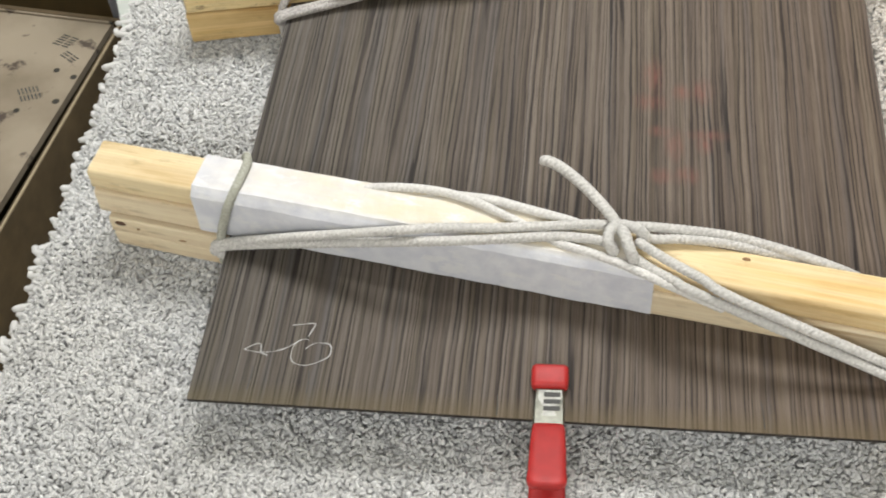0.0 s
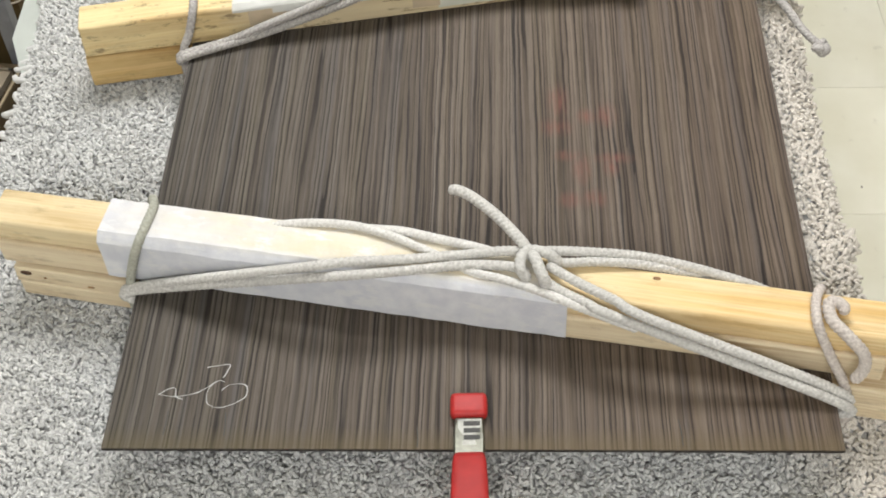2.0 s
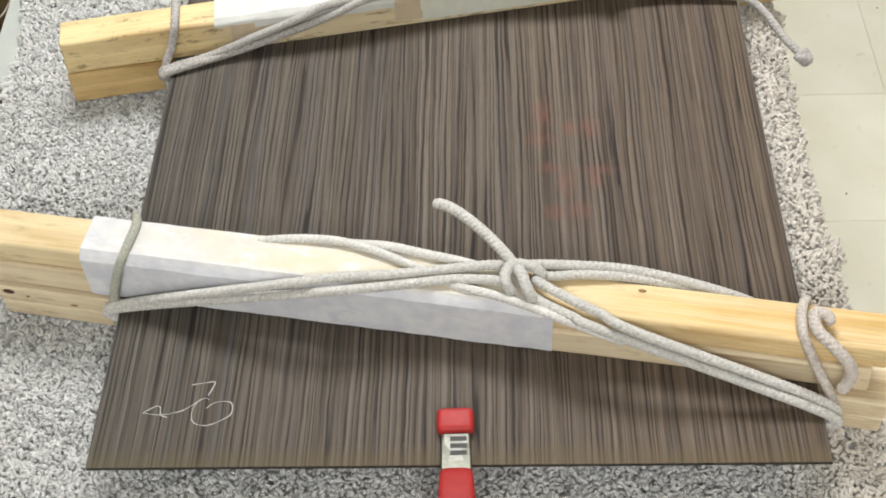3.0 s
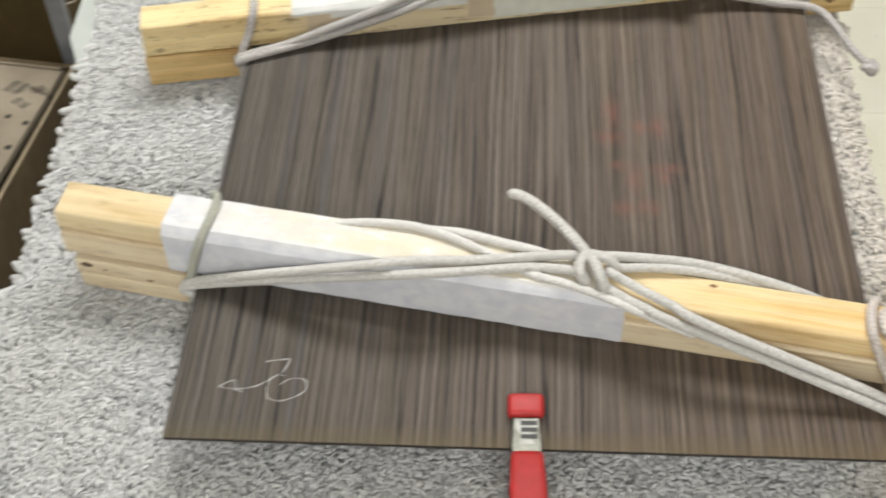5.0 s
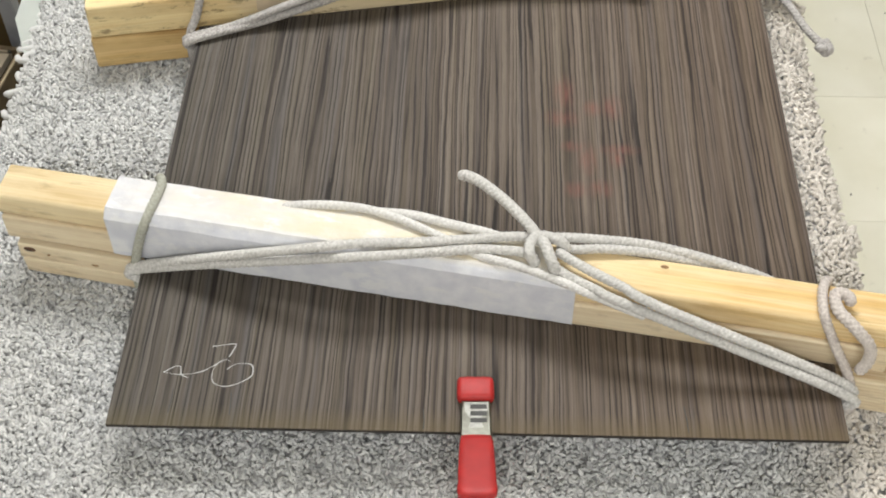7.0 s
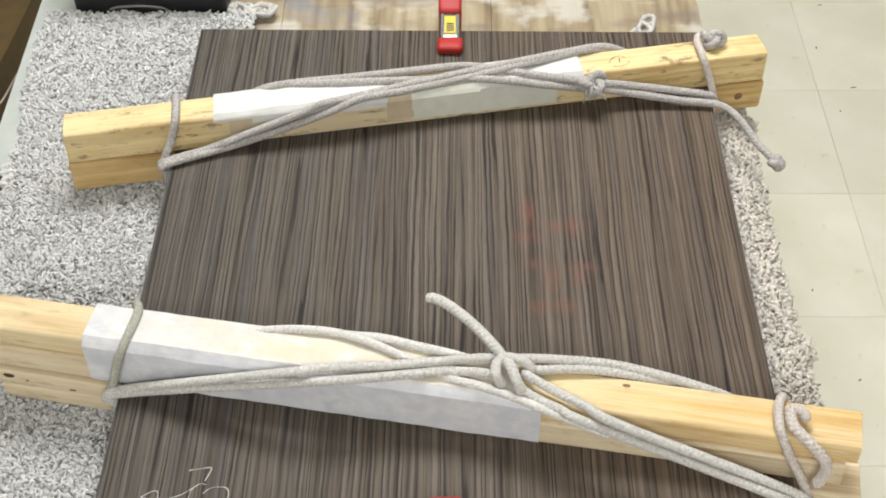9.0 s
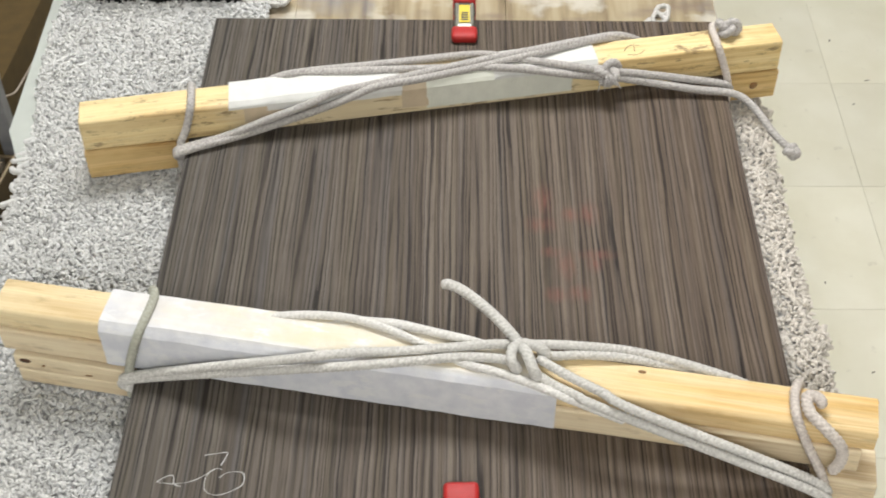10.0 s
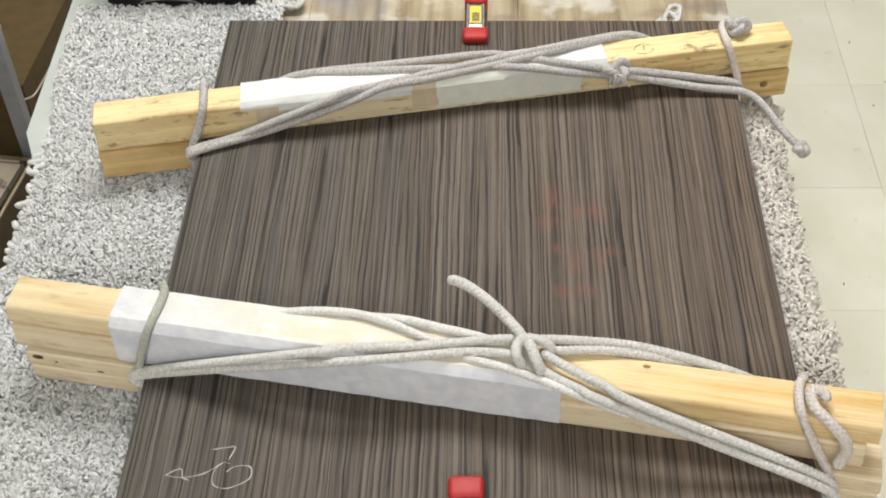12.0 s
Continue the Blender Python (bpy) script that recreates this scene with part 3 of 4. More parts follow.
for i in range(64):
    # single yarn ends curling out past the long edge
    y = -0.12 + 0.70 * (i + RNG.uniform(-0.35, 0.35)) / 64
    x, z, a, s = rug_edge(y, -1) - 0.006, rug_height(-0.2, y) - RNG.uniform(-0.003, 0.004), RNG.uniform(-0.9, 0.9), RNG.uniform(0.005, 0.016)
    part("yarn_end", sweep([(x + 0.010, y - s * math.sin(a), z + 0.004), (x, y, z + 0.002), (x - s * 0.8 * math.cos(a), y + s * 0.7 * math.sin(a), z), (x - s * math.cos(a), y + s * 1.3 * math.sin(a) + 0.003, z + 0.001)], 0.0036, 0.0016, 8, 0.3, 0.006, 1.0, 0.25), M_YARN, rug, smooth=True)

# ---- striped panel ----
PZ = 0.045
panel = thing("veneered_panel", "dark grey-brown striped veneer panel clamped between pine battens", "wood panel")
part("core", prism([(0, 0), (0.61, 0), (0.61, 0.723), (0, 0.729)], PZ - 0.0042, PZ - 0.0006), M_CORE, panel, "dark board core")
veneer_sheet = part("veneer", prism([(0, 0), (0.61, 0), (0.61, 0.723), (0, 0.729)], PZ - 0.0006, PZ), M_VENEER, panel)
chalk_lines = ([(0.039, 0.053), (0.048, 0.059), (0.053, 0.059), (0.055, 0.051), (0.061, 0.048)],
               [(0.039, 0.053), (0.054, 0.051), (0.070, 0.054), (0.080, 0.060), (0.089, 0.067), (0.095, 0.066)],
               [(0.077, 0.081), (0.088, 0.083), (0.097, 0.084), (0.096, 0.078), (0.093, 0.070)],
               [(0.093, 0.057), (0.098, 0.062), (0.106, 0.064), (0.114, 0.062), (0.115, 0.052), (0.109, 0.046), (0.099, 0.041),
                (0.091, 0.040), (0.083, 0.044), (0.081, 0.054), (0.084, 0.063), (0.089, 0.067)])
for line in chalk_lines:
    part("chalk_stroke", sweep([(x, y, PZ + 0.00005) for x, y in line], 0.00042, 0.0008, 6, 0, 1, 0.45, 1.3), M_CHALK, veneer_sheet, "thin white chalk line")
for a, b in (((0.0995, 0.036), (0.1012, 0.012)), ((0.0505, 0.037), (0.0497, 0.013)), ((0.262, 0.022), (0.263, 0.002)), ((0.478, 0.030), (0.480, 0.004))):
    part("crack", sweep([(a[0], a[1], PZ), ((a[0] + b[0]) / 2 + 0.0006, (a[1] + b[1]) / 2, PZ), (b[0], b[1], PZ)], 0.0005, 0.002, 6, 0, 1, 0.4), M_DARKSLOT, veneer_sheet, "dark hairline crack")

# ---- battens ----
FRONT = pose(0.263, 0.1567, PZ, 0, 0, -9.76)
BACK = pose(0.2785, 0.5745, PZ, 0, 0, 10.62)


def wood_knot(parent, x, y, z, rx, ry, rz=0.0, mat=None):
    bm = bmesh.new()
    bmesh.ops.create_uvsphere(bm, u_segments=12, v_segments=6, radius=1)
    for v in bm.verts:
        v.co = Vector((v.co.x * rx, v.co.y * ry, v.co.z * 0.0012))
    k = part("knot", bm, mat or M_KNOT, parent, "oval brown wood knot", True)
    k.matrix_basis = pose(x, y, z, 90 if rz else 0, 0, 0)
    return k


upper_f = thing("upper_batten", "pale pine batten wrapped in white paper tape, roped to the panel", "wooden batten", FRONT, group="pine battens")
ob = part("strip", worn_stick(0.796, 0.0425, 0.0300, 0.0030, 1), M_PINE_LOW, upper_f)
ob.location.y = -0.0018
top_f = part("strip", worn_stick(0.808, 0.041, 0.0248, 0.0036, 2, worn=0.012), M_PINE_FRONT, upper_f)
top_f.location = (0.004, 0, 0.0302)
wood_knot(top_f, 0.198, 0.012, 0.0244, 0.004, 0.0022, 0, M_KNOT_L)
lower_f = thing("lower_batten", "pale pine batten with a dark knot under the panel", "wooden batten", pose(0.275, 0.1468, 0.0, 0, 0, -10.25), group="pine battens")
part("strip", worn_stick(0.806, 0.0415, 0.0200, 0.0022, 6), M_PINE_LOW, lower_f)
low_f = part("strip", worn_stick(0.808, 0.042, 0.0204, 0.0022, 3), M_PINE_LOW, lower_f)
low_f.location.z = 0.0202
wood_knot(low_f, -0.390, -0.0213, 0.0145, 0.006, 0.003, 1)
for kx, kz, kr in ((-0.327, 0.0062, 0.0040), (-0.372, 0.0105, 0.0016)):
    wood_knot(low_f, kx, -0.0211, kz, kr, 0.0009, 1, M_KNOT_L)
upper_b = thing("upper_batten", "yellow pine batten with white paper patches, roped to the panel", "wooden batten", BACK, group="pine battens")
top_b = part("strip", worn_stick(0.804, 0.038, 0.041, 0.003, 4), M_PINE_BACK, upper_b)
lower_b = thing("lower_batten", "yellow pine batten resting on the rug under the panel", "wooden batten", pose(0.281, 0.5790, 0.0, 0, 0, 10.6), group="pine battens")
low_b = part("strip", worn_stick(0.811, 0.038, 0.0400, 0.003, 5), M_PINE_BROWN, lower_b)
low_b.location.x = -0.0025
wood_knot(low_b, 0.3745, -0.0193, 0.022, 0.005, 0.005, 1, M_KNOT_L)


def wrap_sheet(x0, x1, width, top, drop, slant0=0.0, slant1=0.0, back=0.0, off=0.0016, cuts=40, seed=1):
    """Paper folded over a batten's upper front arris: a sheet on top that reaches back, and one down the face."""
    bm = bmesh.new()
    hw = width / 2
    prof = [(-hw - off, top - drop), (-hw - off, top - drop * 0.5), (-hw - off, top - 0.005), (-hw - off * 0.5 + 0.001, top - 0.0012),
            (-hw + 0.004, top + off), (0.0, top + off)]
    prof += [(hw - back, top + off)]
    if back <= 0:
        prof += [(hw - 0.002, top + off * 0.8), (hw + off, top - 0.003), (hw + off, top - 0.02)]
    rows = []
    for i in range(cuts + 1):
        t = i / cuts
        row = []
        for k, (y, z) in enumerate(prof):
            f = max(0, k - 3) / (len(prof) - 4)
            xa, xb = x0 + slant0 * f, x1 + slant1 * f
            x = xa + (xb - xa) * t
            n = noise.noise((x * 55, y * 60 + seed, z * 60)) * 0.0010 + 0.0008
            row.append(bm.verts.new((x, y - (n if k < 3 else 0), z + (n if k > 3 else 0))))
        rows.append(row)
    for a, b in zip(rows, rows[1:]):
        for k in range(len(prof) - 1):
            bm.faces.new((a[k], b[k], b[k + 1], a[k + 1]))
    ret = bmesh.ops.extrude_face_region(bm, geom=bm.faces[:])
    for v in ret["geom"]:
        if isinstance(v, bmesh.types.BMVert):
            v.co.z += 0.0003
            v.co.y -= 0.0003
    bmesh.ops.recalc_face_normals(bm, faces=bm.faces[:])
    return bm


part("paper_tape", wrap_sheet(-0.291, 0.131, 0.042, 0.0545, 0.052, 0.0, -0.08, off=0.0026), M_TAPE, upper_f, "white paper tape soaked with glue")
part("paper_patch", wrap_sheet(-0.238, -0.10, 0.038, 0.041, 0.004, 0.006, 0.02), M_PAPER, upper_b, "white paper patch")
part("paper_patch", wrap_sheet(-0.196, -0.045, 0.038, 0.0414, 0.012, -0.012, 0.0, off=0.0014), M_PAPER, upper_b, "white paper patch")
part("paper_patch", wrap_sheet(-0.018, 0.150, 0.038, 0.041, 0.034, 0.0, 0.02, back=0.034), M_PAPER_G, upper_b, "greenish white paper patch")
part("paper_patch", wrap_sheet(0.060, 0.180, 0.038, 0.0412, 0.004, 0.0, 0.0), M_PAPER, upper_b, "white paper patch")

part("paper_patch", wrap_sheet(-0.222, -0.150, 0.038, 0.0402, 0.024, 0.01, 0.0, back=0.033, off=0.0009), M_GLUE, upper_b, "beige glue-stained paper")
part("paper_patch", wrap_sheet(-0.046, -0.016, 0.038, 0.0408, 0.030), M_GLUE, upper_b, "beige glue-stained paper")
for mark in ([(0.214, -0.004), (0.219, 0.003), (0.227, 0.006), (0.236, 0.003)], [(0.216, -0.010), (0.224, -0.012), (0.233, -0.010), (0.238, -0.004)], [(0.226, -0.006), (0.228, 0.004)]):
    part("pencil_mark", sweep([(x, y, 0.0411) for x, y in mark], 0.0005, 0.0015, 6, 0, 1, 0.4, 0.6), M_KNOT, top_b, "thin dark pencil mark")

# ---- ropes ----
ROPE = 0.0042


def strand(parent, pts, mat, radius=ROPE, name="strand"):
    return part(name, sweep(pts, radius), mat, parent, smooth=True)


def tangle(centre, s, turn=0.0, tilt=0.0):
    """Points of a loose overhand knot about s * 3 in radius."""
    out = []
    m = pose(*centre, tilt, 0, turn)
    for i in range(25):
        t = 2 * math.pi * i / 24
        out.append(m @ Vector((s * (math.sin(t) + 2 * math.sin(2 * t)) * 1.25, s * (math.cos(t) - 2 * math.cos(2 * t)), -s * 1.3 * math.sin(3 * t))))
    return out


rf = thing("rope", "off-white twisted cotton rope crossed and knotted round the taped batten", "rope", group="lashing ropes")
strand(rf, [(0.010, 0.236, 0.075), (0.015, 0.230, 0.098), (0.020, 0.214, 0.105), (0.016, 0.188, 0.105), (0.010, 0.175, 0.096), (0.003, 0.171, 0.078), (-0.005, 0.170, 0.050), (-0.008, 0.168, 0.016)], M_ROPE_D)
strand(rf, [(-0.003, 0.172, 0.030), (-0.001, 0.166, 0.0500), (0.153, 0.140, 0.1080), (0.200, 0.146, 0.1090), (0.250, 0.149, 0.1090), (0.300, 0.154, 0.1090), (0.334, 0.156, 0.1110), (0.352, 0.156, 0.1100)], M_ROPE_F)
strand(rf, [(-0.001, 0.165, 0.028), (0.001, 0.164, 0.0470), (0.193, 0.133, 0.1060), (0.250, 0.138, 0.1070), (0.300, 0.143, 0.1080), (0.324, 0.143, 0.1080), (0.342, 0.141, 0.1080), (0.356, 0.135, 0.1060)], M_ROPE_F)
strand(rf, [(0.121, 0.196, 0.0970), (0.145, 0.195, 0.1030), (0.176, 0.193, 0.1060), (0.207, 0.188, 0.1070), (0.239, 0.176, 0.1070), (0.269, 0.161, 0.1050), (0.290, 0.151, 0.1030), (0.307, 0.139, 0.1040), (0.334, 0.129, 0.1060), (0.363, 0.117, 0.1060), (0.390, 0.104, 0.1050), (0.416, 0.095, 0.1000), (0.446, 0.089, 0.0890)], M_ROPE_W, 0.0038)
strand(rf, [(0.204, 0.195, 0.0970), (0.225, 0.188, 0.1030), (0.248, 0.182, 0.1070), (0.279, 0.173, 0.1070), (0.310, 0.164, 0.1070), (0.325, 0.161, 0.1040)], M_ROPE_W, 0.0040)
strand(rf, [(0.371, 0.140, 0.1120), (0.397, 0.122, 0.1100), (0.426, 0.105, 0.1080), (0.455, 0.085, 0.1080), (0.609, 0.052, 0.0540), (0.615, 0.049, 0.030)], M_ROPE_F)
strand(rf, [(0.366, 0.129, 0.1070), (0.383, 0.115, 0.1070), (0.404, 0.102, 0.1070), (0.430, 0.089, 0.1040), (0.608, 0.044, 0.0500), (0.614, 0.043, 0.030)], M_ROPE_F)
strand(rf, [(0.357, 0.156, 0.1100), (0.379, 0.156, 0.1110), (0.409, 0.156, 0.1090), (0.449, 0.154, 0.1060), (0.484, 0.148, 0.1020), (0.514, 0.140, 0.0990), (0.543, 0.133, 0.0930), (0.564, 0.129, 0.0850)], M_ROPE_F, 0.0041)
strand(rf, [(0.372, 0.148, 0.1090), (0.387, 0.146, 0.1070), (0.409, 0.148, 0.1060), (0.439, 0.148, 0.1040), (0.469, 0.146, 0.1000), (0.499, 0.142, 0.0940), (0.520, 0.140, 0.0860)], M_ROPE_F, 0.0040)
part("knot", sweep([(0.368, 0.155, 0.1110), (0.356, 0.152, 0.1170), (0.349, 0.142, 0.1190), (0.349, 0.131, 0.1160), (0.356, 0.128, 0.1060)], 0.0046), M_ROPE_F, rf, smooth=True)
part("knot", sweep([(0.356, 0.152, 0.1130), (0.361, 0.140, 0.1200), (0.365, 0.127, 0.1200), (0.369, 0.121, 0.1130), (0.371, 0.123, 0.1050)], 0.0050), M_ROPE_F, rf, smooth=True)
part("knot", sweep([(0.352, 0.154, 0.1140), (0.365, 0.150, 0.1180), (0.376, 0.146, 0.1160), (0.382, 0.143, 0.1080)], 0.0046), M_ROPE_F, rf, smooth=True)
part("loose_end", sweep([(0.355, 0.155, 0.1120), (0.352, 0.158, 0.1170), (0.340, 0.176, 0.1170), (0.325, 0.195, 0.1170), (0.307, 0.213, 0.1170), (0.294, 0.223, 0.1150), (0.286, 0.225, 0.1130)], 0.0048), M_ROPE_F, rf, smooth=True)
strand(rf, [(0.606, 0.128, 0.070), (0.600, 0.124, 0.098), (0.592, 0.107, 0.105), (0.590, 0.083, 0.104), (0.603, 0.070, 0.078), (0.617, 0.061, 0.052), (0.624, 0.052, 0.030), (0.624, 0.052, 0.008)], M_ROPE_P)
part("loose_end", sweep([(0.613, 0.090, 0.107), (0.610, 0.098, 0.111), (0.601, 0.101, 0.109), (0.600, 0.084, 0.110), (0.611, 0.068, 0.108), (0.625, 0.060, 0.094), (0.628, 0.058, 0.076), (0.622, 0.056, 0.062)], 0.0050), M_ROPE_P, rf, smooth=True)

RB = 0.0043
rb = thing("rope", "grey twisted cotton rope lashed round the patched batten, one end hanging", "rope", group="lashing ropes")
strand(rb, [(-0.004, 0.560, 0.060), (0.001, 0.551, 0.083), (0.006, 0.527, 0.091), (0.008, 0.505, 0.089), (0.002, 0.495, 0.068), (-0.006, 0.486, 0.050), (-0.009, 0.487, 0.012)], M_ROPE_B, RB)
strand(rb, [(-0.010, 0.490, 0.034), (-0.006, 0.481, 0.050), (0.040, 0.497, 0.054), (0.091, 0.511, 0.068), (0.135, 0.521, 0.081), (0.165, 0.531, 0.090), (0.197, 0.541, 0.091), (0.259, 0.560, 0.094), (0.322, 0.578, 0.097), (0.387, 0.599, 0.097), (0.440, 0.621, 0.093), (0.486, 0.638, 0.088), (0.520, 0.646, 0.070)], M_ROPE_B, RB)
strand(rb, [(-0.006, 0.484, 0.034), (-0.003, 0.477, 0.0495), (0.071, 0.505, 0.054), (0.134, 0.520, 0.069), (0.175, 0.528, 0.082), (0.210, 0.540, 0.091), (0.259, 0.554, 0.091), (0.322, 0.573, 0.093), (0.374, 0.590, 0.095), (0.426, 0.613, 0.092), (0.473, 0.632, 0.088), (0.505, 0.641, 0.070)], M_ROPE_B, RB)
strand(rb, [(0.070, 0.564, 0.070), (0.102, 0.562, 0.088), (0.138, 0.568, 0.091), (0.195, 0.577, 0.091), (0.258, 0.588, 0.091), (0.323, 0.598, 0.091), (0.367, 0.590, 0.091), (0.418, 0.579, 0.091), (0.464, 0.578, 0.084)], M_ROPE_B, RB)
strand(rb, [(0.100, 0.570, 0.070), (0.127, 0.566, 0.088), (0.177, 0.567, 0.091), (0.246, 0.571, 0.091), (0.310, 0.574, 0.091), (0.361, 0.573, 0.091), (0.419, 0.572, 0.084), (0.465, 0.579, 0.074)], M_ROPE_B, RB)
strand(rb, [(0.462, 0.580, 0.080), (0.471, 0.582, 0.080), (0.518, 0.590, 0.069), (0.567, 0.595, 0.058), (0.609, 0.595, 0.050), (0.618, 0.604, 0.028)], M_ROPE_B, RB)
strand(rb, [(0.462, 0.578, 0.074), (0.471, 0.580, 0.074), (0.519, 0.584, 0.062), (0.571, 0.582, 0.054), (0.616, 0.576, 0.052), (0.636, 0.556, 0.048), (0.654, 0.523, 0.039), (0.670, 0.501, 0.034)], M_ROPE_B, RB, "loose_end")
part("knot", sweep(tangle((0.469, 0.580, 0.080), 0.0042, 15, 25), 0.0046), M_ROPE_B, rb, smooth=True)
for i in range(16):
    ax, az = RNG.uniform(-0.010, 0.012), RNG.uniform(-0.012, 0.002)
    part("frayed_fibre", sweep([(0.468 + ax * 0.3, 0.574, 0.082), (0.468 + ax * 0.7, 0.567, 0.083 + az * 0.3), (0.470 + ax * 1.3, 0.562 - abs(ax) * 0.3, 0.079 + az)], 0.0006, 0.002, 5, 0, 1), M_ROPE_B, rb, "thin frayed grey rope fibre", True)
part("end_knot", sweep(tangle((0.6715, 0.498, 0.034), 0.0019, 40, 20), 0.0044), M_ROPE_B, rb, smooth=True)
strand(rb, [(0.600, 0.668, 0.060), (0.597, 0.659, 0.086), (0.594, 0.641, 0.091), (0.597, 0.617, 0.090), (0.606, 0.608, 0.068), (0.613, 0.601, 0.045), (0.615, 0.601, 0.010)], M_ROPE_P, RB)
part("end_knot", sweep(tangle((0.611, 0.642, 0.096), 0.0034, -20, 15), 0.0043), M_ROPE_B, rb, smooth=True)


# ---- spring clamps ----
def spring_clamp(name_label, m, yellow):
    """Jaws at +y over the panel's edge (local y = 0), grips towards -y; local z = 0 is the panel's top."""
    c = thing("spring_clamp", name_label, "clamp", m, group="spring clamps")
    for up, g0 in ((1, 0.0), (-1, -0.0042)):
        def z(v):
            return g0 + up * v
        # soft tip
        bm = box(-0.0155, 0.0155, 0.026, 0.049, min(z(0.0003), z(0.012)), max(z(0.0003), z(0.012)), 0.0045, 3)
        part("jaw_pad", bm, M_RED, c, smooth=True)
        # folded steel arm
        prof = [(0.030, 0.006), (0.020, 0.0095), (0.004, 0.0125), (-0.012, 0.0150), (-0.022, 0.0165)]
        bm = bmesh.new()
        rows = []
        for y, h in prof:
            w = 0.0120 if y > 0.01 else 0.0125
            rows.append([bm.verts.new((sx * w, y, z(hh))) for sx, hh in ((-1, h - 0.007), (-1, h - 0.001), (-0.9, h), (-0.45, h - 0.0002), (0, h - 0.0004), (0.45, h - 0.0002), (0.9, h), (1, h - 0.001), (1, h - 0.007))])
        for a, b in zip(rows, rows[1:]):
            for k in range(8):
                bm.faces.new((a[k], a[k + 1], b[k + 1], b[k]))
        ext = bmesh.ops.extrude_face_region(bm, geom=bm.faces[:])
        for v in ext["geom"]:
            if isinstance(v, bmesh.types.BMVert):
                v.co.z -= up * 0.0012
                v.co.x *= 0.94
        bmesh.ops.recalc_face_normals(bm, faces=bm.faces[:])
        part("steel_arm", bm, M_STEEL, c, "zinc-plated folded steel arm")
        # grip sleeve
        if up > 0:
            path = [(-0.014, 0.0140, 0.0125), (-0.020, 0.0165, 0.0135), (-0.040, 0.0215, 0.0145), (-0.062, 0.0270, 0.0150), (-0.070, 0.0290, 0.0158), (-0.075, 0.0300, 0.0150), (-0.077, 0.0300, 0.0120)]
        else:
            path = [(-0.014, 0.0120, 0.0125), (-0.020, 0.0140, 0.0140), (-0.060, 0.0170, 0.0150), (-0.100, 0.0180, 0.0150), (-0.107, 0.0180, 0.0130)]
        bm = bmesh.new()
        rows = []
        for y, h, w in path:
            th = 0.0052
            rows.append([bm.verts.new((w * math.copysign(abs(math.cos(a)) ** 0.45, math.cos(a)), y, z(h) + th * math.copysign(abs(math.sin(a)) ** 0.6, math.sin(a)))) for a in [2 * math.pi * k / 20 + 0.01 for k in range(20)]])
        for a, b in zip(rows, rows[1:]):
            for k in range(20):
                bm.faces.new((a[k], a[(k + 1) % 20], b[(k + 1) % 20], b[k]))
        bm.faces.new(rows[0])
        bm.faces.new(rows[-1])
        bmesh.ops.recalc_face_normals(bm, faces=bm.faces[:])
        part("grip", bm, M_RED, c, "glossy red vinyl grip", True)
    bm = bmesh.new()
    bmesh.ops.create_cone(bm, cap_ends=True, segments=16, radius1=0.0035, radius2=0.0035, depth=0.027, matrix=pose(0, -0.014, 0.002, 0, 90, 0))
    part("pivot", bm, M_STEEL, c)
    if yellow:
        plate = part("label_plate", box(-0.0066, 0.0066, -0.019, 0.019, -0.0004, 0.0004, 0.0002, 1), M_YELLOW, c, "yellow and black sticker")
        plate.matrix_basis = pose(0, 0, 0.0134, -8.5)
        part("printed_bar", box(-0.0066, 0.0066, -0.019, -0.0105, 0.0004, 0.0006), M_DARKSLOT, plate)
        for yy in (0.0020, 0.0058, 0.0096, 0.0134):
            part("printed_bar", box(-0.0048, 0.0042, yy, yy + 0.0024, 0.0004, 0.0006), M_DARKSLOT, plate)
        for sx in (-1, 1):
            part("arm_rib", box(sx * 0.0098 - 0.0018, sx * 0.0098 + 0.0018, -0.020, 0.026, 0.0098, 0.0128, 0.0012), M_STEEL, c).matrix_basis = pose(0, 0, 0.0012, -8.5)
    else:
        # stamped plate with a bright rim and dark ribs
        plate = part("label_plate", box(-0.0095, 0.0105, -0.004, 0.024, -0.0003, 0.0004, 0.0002, 1), M_SILVER, c, "worn silver sticker")
        plate.matrix_basis = pose(0, 0, 0.0125, -9.5)
        for yy in (0.0165, 0.0090, 0.0015):
            part("printed_bar", box(-0.0045, 0.0090, yy, yy + 0.0048, 0.0004, 0.0006), M_DARKSLOT, plate)
    return c


spring_clamp("red-gripped steel spring clamp biting the panel's front edge", pose(0.306, 0.0, PZ, 0, 0, 1.5), False)
spring_clamp("red-gripped steel spring clamp with a yellow sticker on the panel", pose(0.307, 0.7257, PZ, 0, 0, 180), True)

# ---- back of the bench ----
case = thing("black_case", "black plastic tool case standing on the rug's far edge", "case", pose(-0.088, 0.838, BT + 0.007))
part("body", box(-0.101, 0.101, 0.0, 0.19, 0.0, 0.13, 0.006), M_BLACK, case)
part("seam", box(-0.06, 0.0, -0.0012, 0.001, 0.045, 0.047), M_GREYLAB, case)
part("label_plate", box(0.012, 0.096, -0.0015, 0.001, 0.050, 0.078), M_GREYLAB, case, "grey printed label")
part("handle", sweep([(-0.055, -0.002, 0.012), (-0.040, -0.007, 0.020), (-0.012, -0.009, 0.023), (0.014, -0.007, 0.019), (0.024, -0.002, 0.010)], 0.0016, 0.002, 8, 0), M_GREYLAB, case, "thin grey wire handle", True)
crate = tagged(part("brown_block", box(0.02, 0.118, 0.905, 1.03, BT + 0.0005, 0.06, 0.004), M_CARD_D), "dark brown wooden block beside the black case", "block")


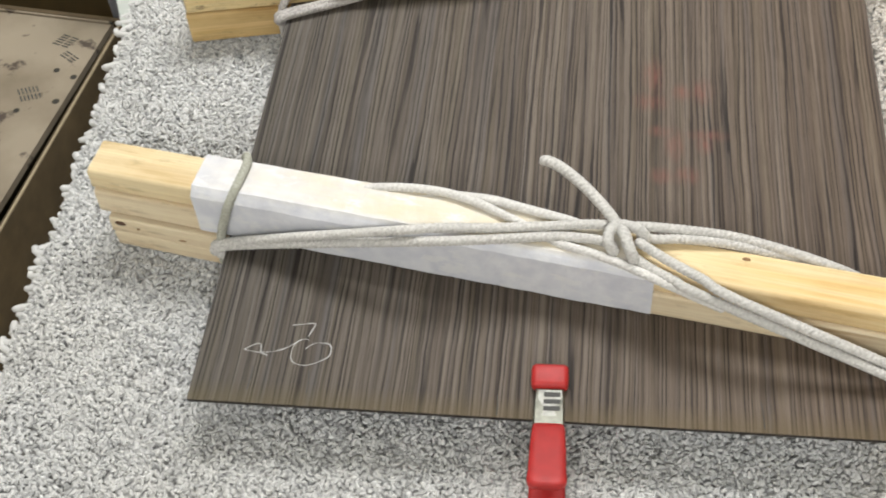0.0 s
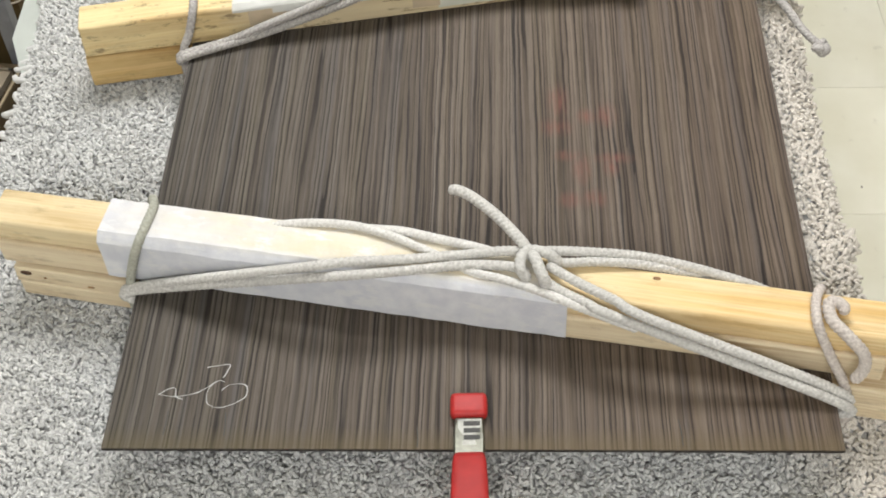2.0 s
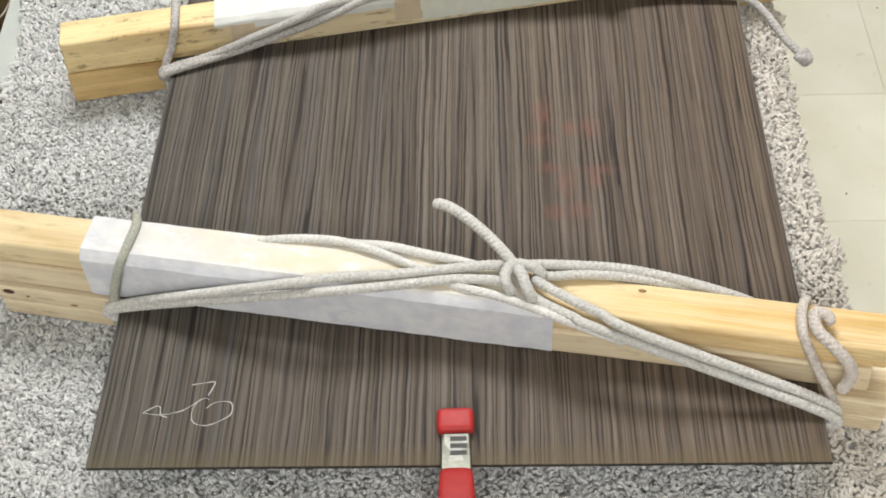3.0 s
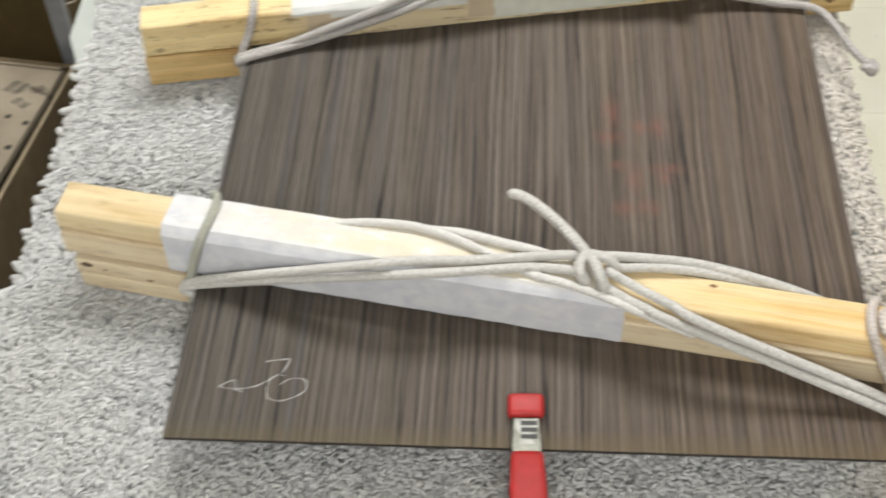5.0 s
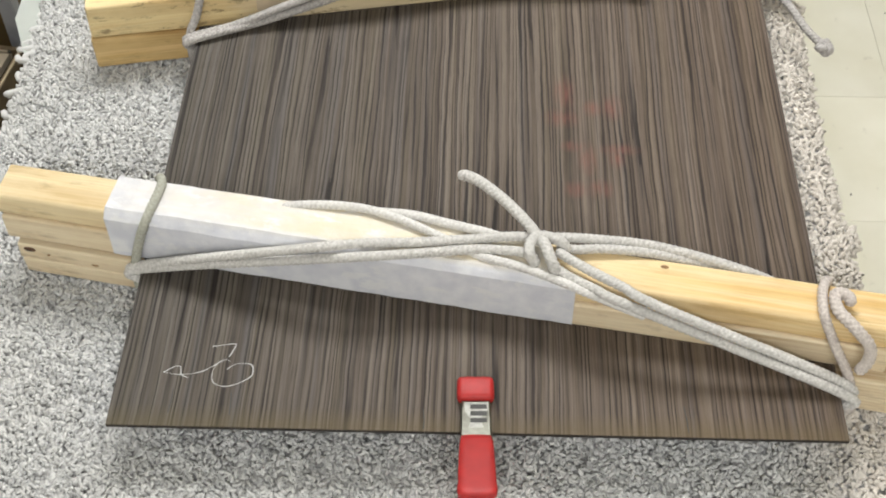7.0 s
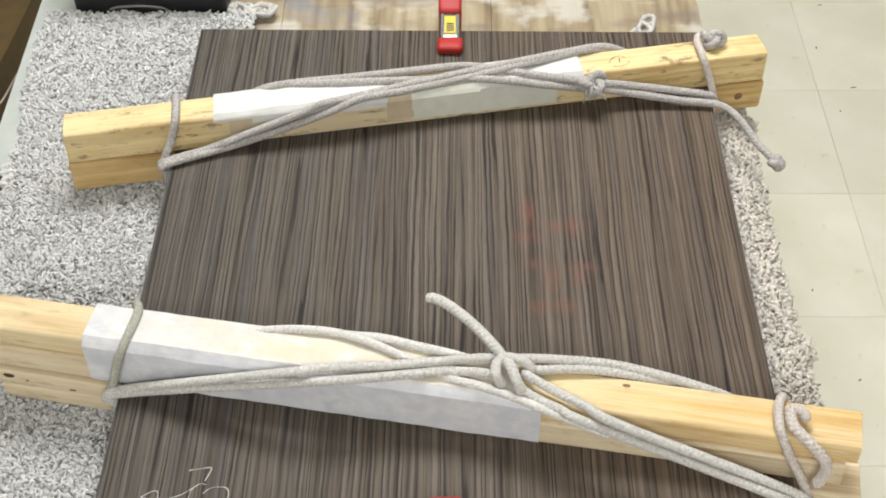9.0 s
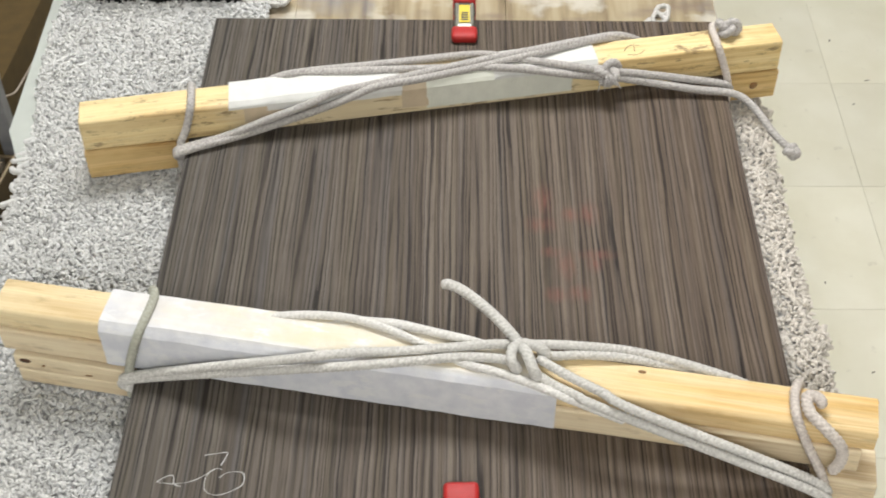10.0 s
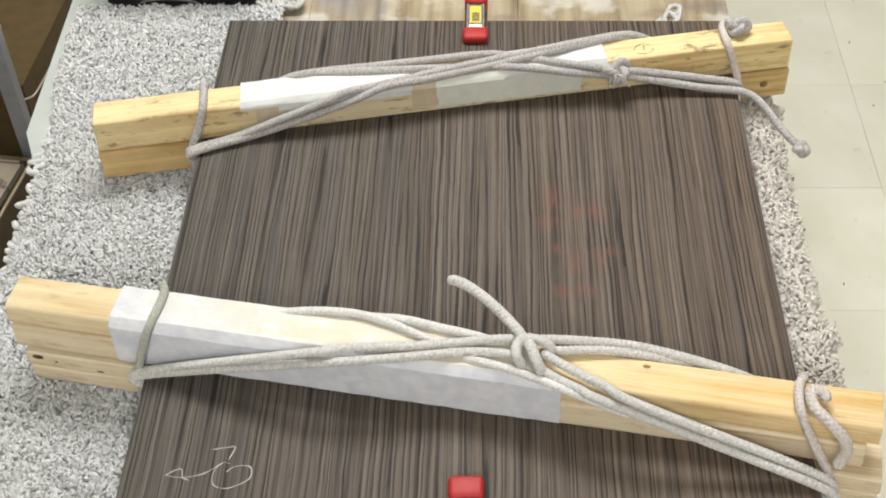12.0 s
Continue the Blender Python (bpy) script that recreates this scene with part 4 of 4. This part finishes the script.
def yarn_curl(cx, cy, s, loops, seed, slope=0.0):
    rng = random.Random(seed)
    pts, a = [], 0.0
    n = loops * 7
    for i in range(n):
        a += rng.uniform(0.6, 1.25)
        f = i / (n - 1)
        r = rng.uniform(0.006, 0.013)
        pts.append((cx + s * (f - 0.5) * 2 + r * math.cos(a), cy + s * (f - 0.5) * 2 * slope + r * math.sin(a), BT + 0.007 + 0.008 * abs(math.sin(a * 0.63 + seed))))
    tagged(part("yarn_curl", sweep(pts, 0.0030, 0.0014, 8, 0.6, 0.006, 1.0, 0.25), M_ROPE_F, smooth=True), "curled off-white yarn scrap lying on the workbench", "yarn", group="yarn scraps")


yarn_curl(0.046, 0.846, 0.028, 6, 3)
yarn_curl(0.556, 0.800, 0.016, 4, 8, 1.6)

# ---- beside the bench ----
bx = thing("cardboard_box", "stained tan box with dark stains standing beside the workbench", "box")
BZ = -0.15
wall_t = 0.006
quad_out = [(-0.2855, 0.690), (-0.360, 0.150), (-0.86, 0.215), (-0.80, 0.755)]


def inset(q, d):
    cx, cy = sum(p[0] for p in q) / 4, sum(p[1] for p in q) / 4
    return [(cx + (x - cx) * (1 - d / 0.25), cy + (y - cy) * (1 - d / 0.25)) for x, y in q]


q1 = inset(quad_out, wall_t)
for i in range(4):
    j = (i + 1) % 4
    part("side", prism([quad_out[i], quad_out[j], q1[j], q1[i]], FLOOR, BZ + (0.0 if i else 0.002)), M_CARD_D, bx)
part("rim", prism([quad_out[0], quad_out[1], (quad_out[1][0] - 0.0024, quad_out[1][1]), (quad_out[0][0] - 0.0024, quad_out[0][1])], BZ + 0.002, BZ + 0.0045), simple("frayed_card_rim", (0.46, 0.38, 0.25), 0.85), bx, "frayed pale rim")
lid = part("lid", prism([(-0.305, 0.682), (-0.388, 0.160), (-0.85, 0.220), (-0.795, 0.745)], BZ - 0.014, BZ - 0.004), M_LID, bx, "stained tan lid")
part("lid_edge", prism([(-0.303, 0.6865), (-0.303, 0.6825), (-0.795, 0.7455), (-0.795, 0.7495)], BZ - 0.014, BZ - 0.001), M_LID, bx, "pale torn edge")
for sx, sy, ang, rows in ((-0.386, 0.545, -60, 6), (-0.360, 0.640, -20, 5), (-0.345, 0.615, -35, 3)):
    for k in range(rows):
        for a, b in ((-0.014, -0.003), (0.000, 0.010)):
            ob = part("printed_bar", box(a, b, -0.0009, 0.0009, 0, 0.0004), M_DARKSLOT, lid)
            ob.matrix_basis = pose(sx, sy, BZ - 0.0038, 0, 0, ang) @ pose(0.001 * k, 0.0046 * k, 0)
post = thing("steel_post", "grey painted steel post behind the tan box", "post", pose(-0.300, 0.715, 0))
part("tube", box(-0.010, 0.010, -0.010, 0.010, FLOOR, 0.040, 0.002), M_POST, post)
part("cap", box(-0.011, 0.011, -0.011, 0.011, 0.040, 0.044, 0.002), M_POST, post)
bigbox = thing("brown_carton", "large plain brown carton on the floor behind the post", "carton")
part("body", prism([(-0.43, 1.03), (-0.405, 1.45), (-1.2, 1.5), (-1.25, 0.95)], FLOOR, -0.302), M_CARD, bigbox)
part("flap", prism([(-0.43, 1.03), (-0.405, 1.45), (-1.2, 1.5), (-1.25, 0.95)], -0.3015, -0.297), M_CARD, bigbox)
tagged(part("loose_wire", sweep([(-0.306, 0.752, -0.10), (-0.292, 0.758, -0.097), (-0.282, 0.778, -0.088), (-0.270, 0.788, -0.072)], 0.0014, 0.002, 8, 0), M_WIRE, smooth=True), "thin pale wire hanging off the board's edge", "wire")

# ---- floor tiles ----
TILE = 0.305
tile_bm = box(0.0003, TILE - 0.0003, 0.0003, TILE - 0.0003, -0.004, 0.0, 0.0004, 1)
tile_me = bpy.data.meshes.new("tile")
tile_bm.to_mesh(tile_me)
tile_bm.free()
tile_me.materials.append(M_TILE)
rest = bmesh.new()
for i in range(-11, 8):
    for j in range(-12, 10):
        x, y = 1.055 + i * TILE, 1.186 + j * TILE
        if x < X0 or x + TILE > X1 or y < Y0 or y + TILE > Y1:
            continue
        if -3 <= i <= 5 and -5 <= j <= 6:
            t = new("tile", tile_me)
            t.parent = floor
            t.location = (x, y, FLOOR)
        else:
            bmesh.ops.create_cube(rest, size=1.0, matrix=Matrix.LocRotScale((x + TILE / 2, y + TILE / 2, FLOOR - 0.002), None, (TILE - 0.0012, TILE - 0.0012, 0.004)))
tagged(part("tiles", rest, M_TILE, floor), kind="stuff")
for sx, sy, a, s in ((1.130, 1.500, 10, 0.009), (1.117, 1.786, 5, 0.006), (1.088, 1.425, 60, 0.004), (1.162, 1.304, 0, 0.004), (0.939, 0.942, 80, 0.004), (0.979, 0.744, 30, 0.005), (1.080, 1.633, 75, 0.006)):
    bm = bmesh.new()
    bmesh.ops.create_uvsphere(bm, u_segments=10, v_segments=5, radius=1)
    for v in bm.verts:
        v.co = Vector((v.co.x * s * 0.8, v.co.y * 0.0016, v.co.z * 0.0006))
    ob = part("scuff", bm, M_SCUFF, floor, "dark scuff mark")
    ob.matrix_basis = pose(sx, sy, FLOOR + 0.0002, 0, 0, a)
